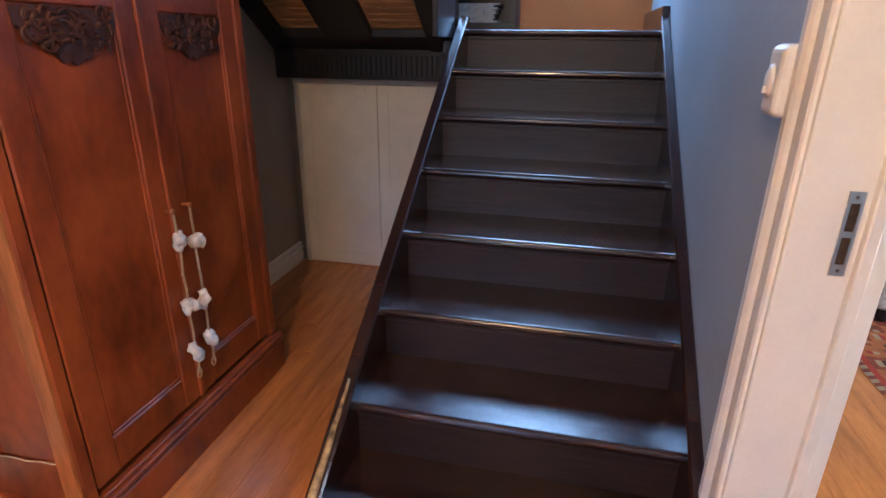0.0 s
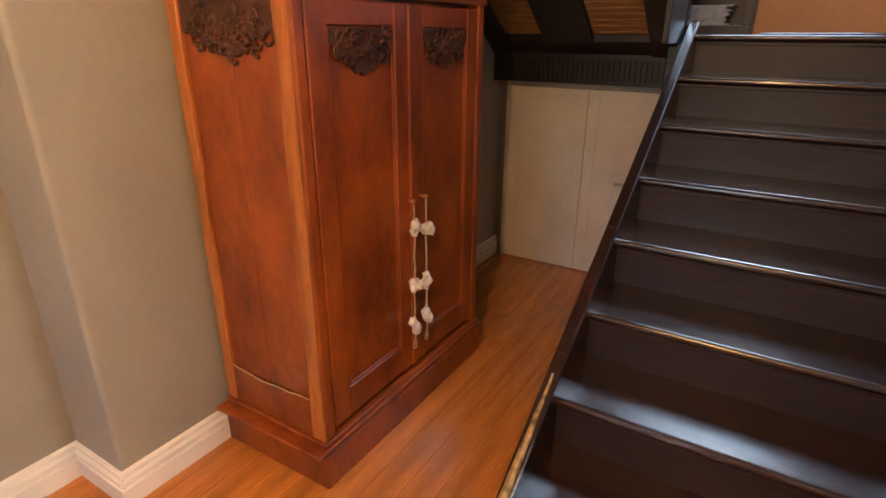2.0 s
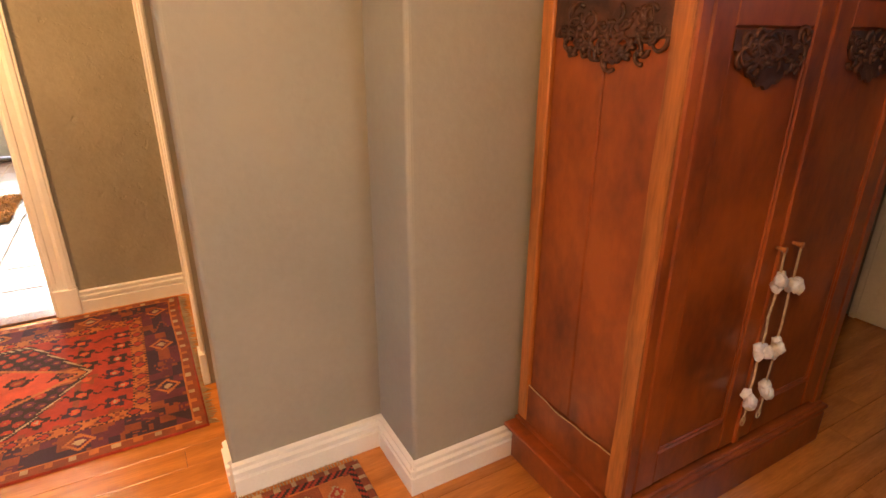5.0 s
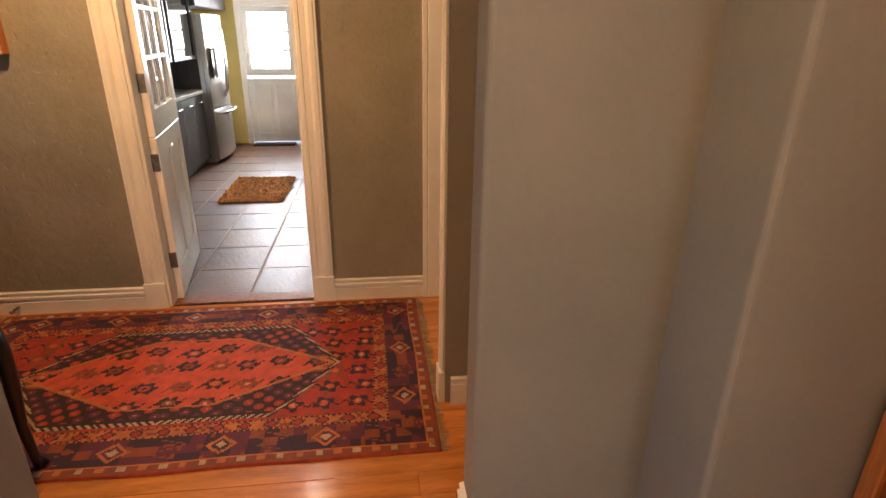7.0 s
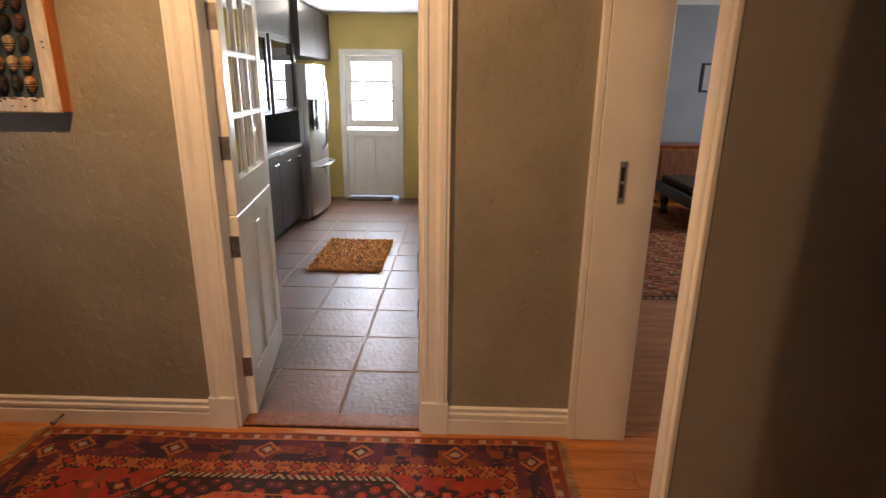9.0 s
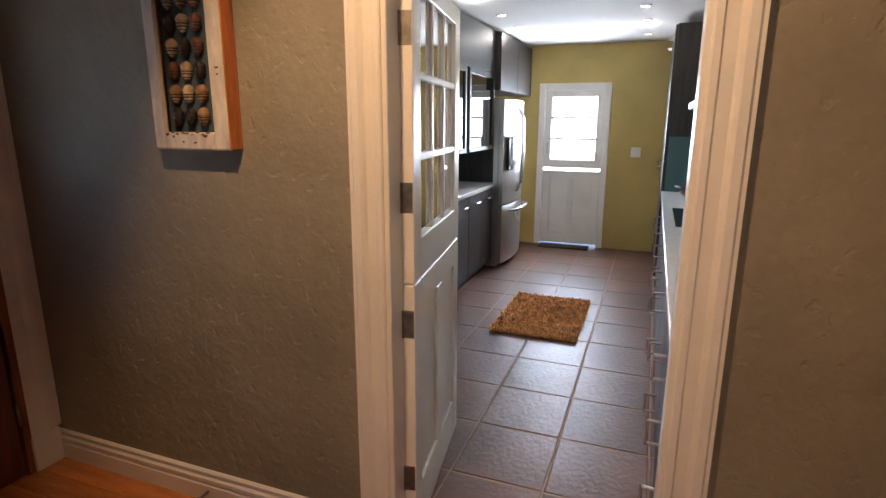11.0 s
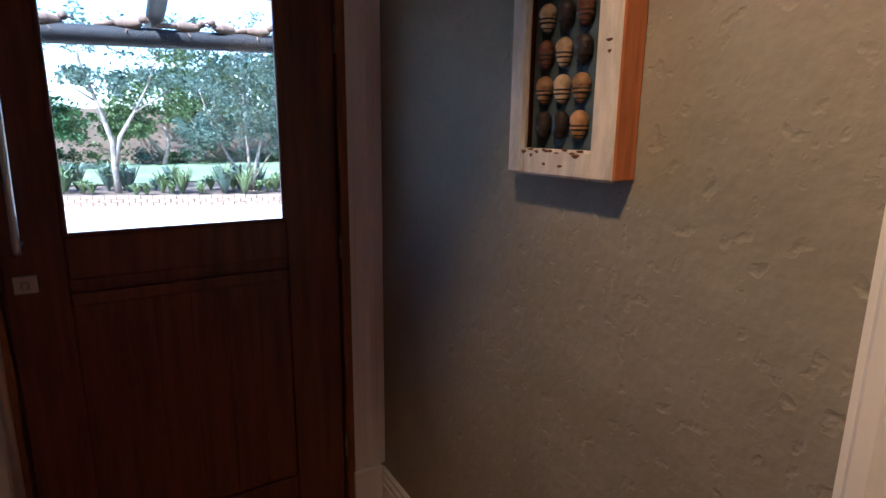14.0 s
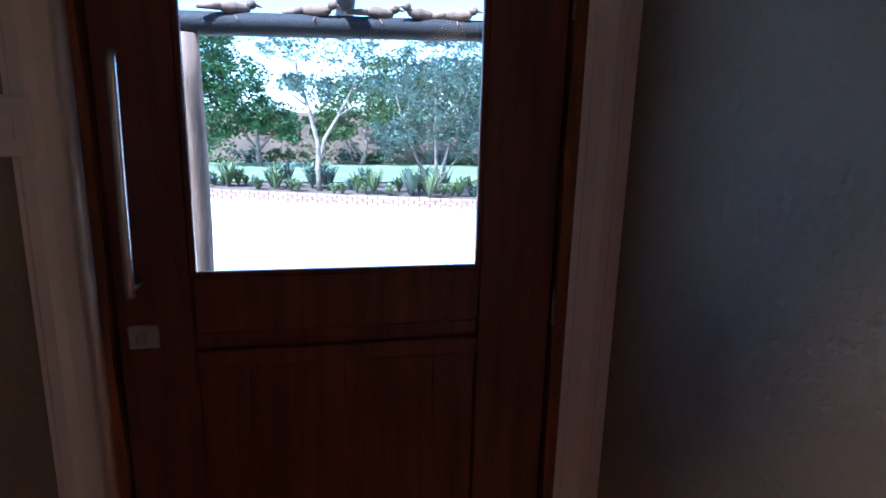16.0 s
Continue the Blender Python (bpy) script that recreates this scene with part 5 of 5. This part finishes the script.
def hanging_bird(x, z, turn, mat):
    e = thing("bird_ornament", (x, -4.48, z), "small carved bird ornament perched on the porch beam", "ornament", "bird ornaments")
    bm = bmesh.new()
    ball(bm, (0, 0, 0), (0.07, 0.022, 0.026))
    ball(bm, (0.07, 0, 0.022), (0.022, 0.018, 0.02))
    tube(bm, [(0.085, 0, 0.022), (0.115, 0, 0.015)], [0.008, 0.002], 6)
    tube(bm, [(-0.05, 0, 0), (-0.14, 0, -0.01)], [0.016, 0.009], 6)
    tube(bm, [(0, 0, -0.02), (0, -0.05, -0.05)], 0.003, 5)
    bm.transform(Matrix.Translation((x, -4.48, z)) @ Matrix.Rotation(radians(turn), 4, "Z"))
    finish(bm, "body", mat, e, True)


for x, z, tn in ((-2.66, 2.020, 200), (-2.98, 2.031, 165), (-3.42, 2.045, 20), (-3.24, 2.039, 190), (-3.58, 2.050, 170)):
    hanging_bird(x, z, tn, PORCHWOOD)

structure("ground", [(-150, -150, -0.14, 150, 60, -0.09)], PAVING, "pale gravel ground")
structure("pavement", [(-30, -16.0, -0.09, 30, -3.40, -0.052)], PAVING, "sunlit pale paving outside the front door")


def bed_front(x):
    return -14.2 - 0.38 * (x + 3.35) - 0.012 * (x + 3.35) ** 2


# brick edging of the bed
edge = thing("bed_edging", (-3.3, -13.6, -0.05), "low tan brick edging of the flower bed", "edging", kind="structure")
bm = bmesh.new()
add_box(bm, (-0.108, -0.05, -0.035), (0.108, 0.05, 0.035), 0, 0.006)
brick_mesh = finish(bm, "brick", BRICK, edge)
first = True
for course in range(3):
    x = -12.0 + 0.11 * (course % 2)
    while x < 5.5:
        y = bed_front(x)
        ang = math.atan2(bed_front(x + 0.05) - bed_front(x - 0.05), 0.1)
        ob = brick_mesh if first else new("brick", brick_mesh.data)
        ob.parent = edge
        ob.matrix_parent_inverse = edge.matrix_basis.inverted()
        ob.matrix_basis = Matrix.Translation((x, y, -0.016 + 0.073 * course)) @ Matrix.Rotation(ang, 4, "Z")
        first = False
        x += 0.228 * math.cos(ang)


def sheet(name, front, back, z, mat, label, nx=60, ny=10, bumpy=0.03):
    verts, faces = [], []
    for j in range(ny + 1):
        for i in range(nx + 1):
            x = -22 + 34 * i / nx
            y = front(x) + (back - front(x)) * j / ny
            verts.append((x, y, z + bumpy * noise.noise((x, y, 2))))
    for j in range(ny):
        for i in range(nx):
            a = j * (nx + 1) + i
            faces.append((a, a + 1, a + nx + 2, a + nx + 1))
    me = bpy.data.meshes.new(name)
    me.from_pydata(verts, [], faces)
    me.materials.append(mat)
    return tagged(new(name, me), label, "", "", "structure")


sheet("ground_bed", lambda x: bed_front(x) - 0.04, -17.4, 0.13, SOIL, "dark soil of the flower bed")
sheet("ground_lawn", lambda x: -17.2, -30.0, 0.17, LAWN, "sunlit mown lawn", 60, 20, 0.02)
gw = structure("wall_garden", [(-26, -26.3, 0.0, 16, -26.0, 2.2)], GARDENWALL, "brown rendered garden wall", 0.02)


def leaf_mesh(name, blobs, count, size, mat, parent, seed):
    rn = random.Random(seed)
    verts, faces = [], []
    clumps = []
    for c, r in blobs:
        for _ in range(34):
            p = Vector((rn.gauss(0, 1), rn.gauss(0, 1), rn.gauss(0, 1))).normalized() * rn.uniform(0.35, 1.12)
            clumps.append((Vector(c) + Vector((p.x * r[0], p.y * r[1], p.z * r[2])), min(r) * rn.uniform(0.12, 0.3)))
    for _ in range(count):
        c, r = rn.choice(clumps)
        p = c + Vector((rn.gauss(0, r), rn.gauss(0, r), rn.gauss(0, r * 0.7)))
        d = Vector((rn.uniform(-1, 1), rn.uniform(-1, 1), rn.uniform(-0.8, 0.4))).normalized()
        w = d.orthogonal().normalized()
        s = size * rn.uniform(0.6, 1.3)
        i = len(verts)
        verts += [p, p + d * s * 0.5 + w * s * 0.3, p + d * s, p + d * s * 0.5 - w * s * 0.3]
        faces.append((i, i + 1, i + 2, i + 3))
    me = bpy.data.meshes.new(name)
    me.from_pydata([tuple(v) for v in verts], [], faces)
    me.materials.append(mat)
    ob = tagged(new(name, me), kind="stuff")
    ob.parent, ob.matrix_parent_inverse = parent, parent.matrix_basis.inverted()


def tree(at, stems, blobs, leaves, size, mat, label, seed, category="tree"):
    e = thing("tree", at, label, category)
    bm = bmesh.new()
    for pts, r in stems:
        k = len(pts)
        tube(bm, [Vector(at) + Vector(p) for p in pts], [r * (1 - 0.75 * i / (k - 1)) for i in range(k)], 8)
    finish(bm, "trunk", BARK, e, True)
    leaf_mesh("leaves", [(Vector(at) + Vector(c), r) for c, r in blobs], leaves, size, mat, e, seed)


tree((-2.95, -15.2, 0.12), [([(0, 0, -0.1), (0.03, 0, 0.5), (0.02, 0, 1.1), (0.22, 0, 1.9), (0.45, 0, 2.7), (0.5, 0, 3.4)], 0.075), ([(0.0, 0, 0.6), (-0.12, 0, 1.2), (-0.45, 0, 1.75), (-0.75, 0, 2.3), (-1.0, 0, 3.0)], 0.055), ([(-0.4, 0, 1.7), (-0.85, 0.1, 2.0), (-1.2, 0.1, 2.3)], 0.025), ([(0.25, 0, 1.95), (0.6, 0, 2.2), (0.75, 0, 2.7)], 0.025)],
     [((0.55, 0, 2.45), (0.3, 0.3, 0.22)), ((-0.9, 0, 2.5), (0.6, 0.5, 0.35)), ((-0.1, 0, 2.35), (0.45, 0.4, 0.25)), ((-0.6, 0, 3.3), (1.0, 0.7, 0.5)), ((0.6, 0, 3.4), (0.7, 0.6, 0.5))], 2400, 0.10, LEAF[1], "slim garden tree with a forked pale trunk", 31)
tree((-5.65, -14.6, 0.12), [([(0, 0, -0.1), (-0.05, 0, 0.4), (-0.2, 0, 1.0), (-0.5, 0, 1.8), (-0.7, 0, 2.6)], 0.06), ([(0, 0, 0.0), (0.25, 0, 0.35), (0.5, 0, 0.8), (0.8, 0, 1.5), (1.0, 0, 2.2)], 0.045), ([(0, 0, 0), (0.05, 0, 0.6), (0.12, 0.1, 1.5), (0.1, 0, 2.5)], 0.05), ([(0.0, 0, 0.2), (-0.3, 0.1, 0.7), (-0.8, 0.1, 1.3)], 0.03)],
     [((0.9, 0, 1.35), (0.6, 0.6, 0.4)), ((-0.7, 0, 1.3), (0.7, 0.6, 0.4)), ((0, 0, 1.8), (1.3, 0.9, 0.6)), ((0.5, 0, 2.5), (1.3, 0.9, 0.6)), ((-0.8, 0, 2.4), (1.2, 0.9, 0.7)), ((0.2, 0, 3.2), (1.6, 1.0, 0.6))], 13000, 0.085, LEAF[1], "multi-stemmed garden tree with pale leaves", 32)
tree((-0.8, -23.2, 0.15), [([(0, 0, 0), (0.05, 0, 0.9), (0, 0, 2.2)], 0.12), ([(0, 0, 0.5), (0.5, 0, 1.2), (1.0, 0, 2.4)], 0.07), ([(0, 0, 0.6), (-0.4, 0, 1.1), (-0.8, 0, 1.7)], 0.06)],
     [((0, 0, 1.9), (1.2, 1.0, 0.8)), ((0.9, 0, 3.0), (1.2, 1.0, 0.9)), ((-0.8, 0, 1.4), (0.9, 0.8, 0.6)), ((1.5, 0, 1.7), (1.2, 1.0, 0.9)), ((1.6, 0, 4.0), (0.9, 0.9, 0.8)), ((2.2, 0, 2.9), (1.0, 0.9, 0.9))], 13000, 0.15, LEAF[0], "dense green garden tree by the wall", 33)
tree((-4.6, -24.5, 0.15), [([(0, 0, 0), (-0.2, 0, 0.9), (0.1, 0, 2.4)], 0.10), ([(0, 0, 0.4), (0.6, 0, 1.2), (0.9, 0, 2.2)], 0.07)], [((0, 0, 2.5), (1.6, 1.2, 0.8)), ((-2.0, 0, 2.5), (1.6, 1.0, 0.9)), ((-3.6, 0, 2.6), (1.5, 1.0, 1.1)), ((1.2, 0, 1.6), (0.9, 0.8, 0.6)), ((-1.5, 0, 3.6), (1.8, 1.0, 0.7))], 12000, 0.17, LEAF[2], "loose sunlit tree by the garden wall", 34)
tree((-10.2, -23.5, 0.15), [([(0, 0, 0), (0, 0, 1.2), (0.1, 0, 2.6)], 0.12)], [((0, 0, 2.4), (2.2, 1.4, 1.4)), ((1.5, 0, 3.4), (1.8, 1.2, 1.0))], 4200, 0.17, LEAF[0], "leafy garden tree by the wall", 35)
for i in range(9):
    x = -9 + i * 1.25
    e = thing("shrub", (x, -25.4, 0.15), "green shrub at the foot of the garden wall", "shrub", "shrubs along the garden wall")
    leaf_mesh("leaves", [((x, -25.4, 0.40), (0.75, 0.4, 0.35 + 0.15 * (i % 3)))], 420, 0.15, LEAF[i % 3], e, 60 + i)


def tuft(at, blades, h, mat, seed):
    rn = random.Random(seed)
    e = thing("bed_plant", at, "strappy-leaved plant in the flower bed", "plant", "plants in the flower bed")
    verts, faces = [], []
    for _ in range(blades):
        a, lean, ln, w = rn.uniform(0, 6.283), rn.uniform(0.2, 0.9), h * rn.uniform(0.6, 1.1), 0.018
        d, s = Vector((math.cos(a), math.sin(a), 0)), Vector((-math.sin(a), math.cos(a), 0))
        p0 = Vector(at)
        p1 = p0 + d * ln * lean * 0.45 + Vector((0, 0, ln * 0.7))
        p2 = p0 + d * ln * lean + Vector((0, 0, ln * (0.95 - 0.4 * lean)))
        i = len(verts)
        verts += [p0 - s * w, p0 + s * w, p1 + s * w, p1 - s * w, p2]
        faces += [(i, i + 1, i + 2, i + 3), (i + 3, i + 2, i + 4)]
    me = bpy.data.meshes.new("blades")
    me.from_pydata([tuple(v) for v in verts], [], faces)
    me.materials.append(mat)
    ob = tagged(new("blades", me), kind="stuff")
    ob.parent, ob.matrix_parent_inverse = e, e.matrix_basis.inverted()


rnd = random.Random(77)
for i in range(72):
    x = -9.2 + i * 0.155 + rnd.uniform(-.12, .12)
    tuft((x, bed_front(x) - rnd.uniform(0.2, 1.6), 0.12), 60, rnd.choice((0.35, 0.45, 0.6, 0.8)), LEAF[(1, 2, 2)[i % 3]], 100 + i)

# ---------- floors ----------
fl = thing("floor", (-1.5, 0, 0), "glossy varnished orange pine floorboards", "floor", kind="structure")
boxes("subfloor", [(-3.83, -3.40, -0.06, 0.75, 3.5, -0.021), (-9.75, 0.06, -0.06, -3.83, 5.4, -0.021), (-3.83, 0.2, -0.061, -2.6, 5.4, -0.022), (0.75, -1.1, -0.06, 4.0, 4.3, -0.021)], DARKMAT, fl, 0)
rnd = random.Random(12)
plank_w = 0.118
lengths = (1.5, 1.9, 2.4)
plank_mesh = {}
for ln in lengths:
    bm = bmesh.new()
    add_box(bm, (0, 0, -0.02), (plank_w - 0.0012, ln - 0.0015, 0), 0, 0.0012)
    ob_ = finish(bm, "plank", PLANK, fl)
    plank_mesh[ln] = ob_.data
    bpy.data.objects.remove(ob_)


def lay(x0, x1, y0, y1):
    x = x0
    while x < x1 - 0.001:
        y = y0 - rnd.uniform(0, 1.2)
        while y < y1:
            ln = rnd.choice(lengths)
            ob = new("plank", plank_mesh[ln])
            ob.parent, ob.matrix_parent_inverse = fl, fl.matrix_basis.inverted()
            ob.matrix_basis = Matrix.Translation((x, y, 0))
            y += ln
        x += plank_w


lay(-3.724, 0.72, -3.25, 3.4)
bm = bmesh.new()
for x0, x1, y0, y1 in ((-9.6, -3.73, 0.2, 5.3), (-3.73, -2.66, 3.5, 5.3), (0.80, 3.9, -1.0, 4.2)):
    x = x0
    while x < x1:
        add_box(bm, (x, y0, -0.02), (min(x + plank_w - 0.0015, x1), y1, -0.0005), 0, 0)
        x += plank_w
bm2 = finish(bm, "far_planks", PLANK, fl)
tagged(bm2, kind="stuff")

kf = thing("kitchen_floor", (-6.5, -1.5, 0), "uneven glossy brown slate floor tiles with sandy grout", "floor", kind="structure")
boxes("grout_bed", [(-9.4, -3.15, -0.04, -3.84, 0.0, -0.0012)], GROUT, kf, 0)
slabs = []
for s_ in range(4):
    bm = bmesh.new()
    n_ = 6
    g = bmesh.ops.create_grid(bm, x_segments=n_, y_segments=n_, size=0.5)
    for v in bm.verts:
        rim = max(abs(v.co.x), abs(v.co.y)) > 0.49
        sq = [math.copysign(0.5 if abs(k) > 0.49 else 0.488 if abs(k) > 0.3 else abs(k) * 1.6, k) for k in v.co[:2]]
        v.co = Vector((sq[0] * 0.433, sq[1] * 0.418, -0.002 if rim else 0.0015 + 0.0012 * noise.noise((v.co.x * 5, v.co.y * 5, s_ * 7.0))))
    ob_ = finish(bm, "slate_tile", SLATE, kf)
    slabs.append(ob_.data)
    bpy.data.objects.remove(ob_)
for i in range(13):
    for j, yl in enumerate((-2.991, -2.564, -2.1335, -1.708, -1.283, -0.859, -0.434)):
        ob = new("slate_tile", slabs[rnd.randrange(4)])
        ob.parent, ob.matrix_parent_inverse = kf, kf.matrix_basis.inverted()
        ob.matrix_basis = Matrix.Translation((-4.05 - 0.44 * i + 0.0, yl, 0)) @ Matrix.Rotation(radians(rnd.choice((0, 180))), 4, "Z")
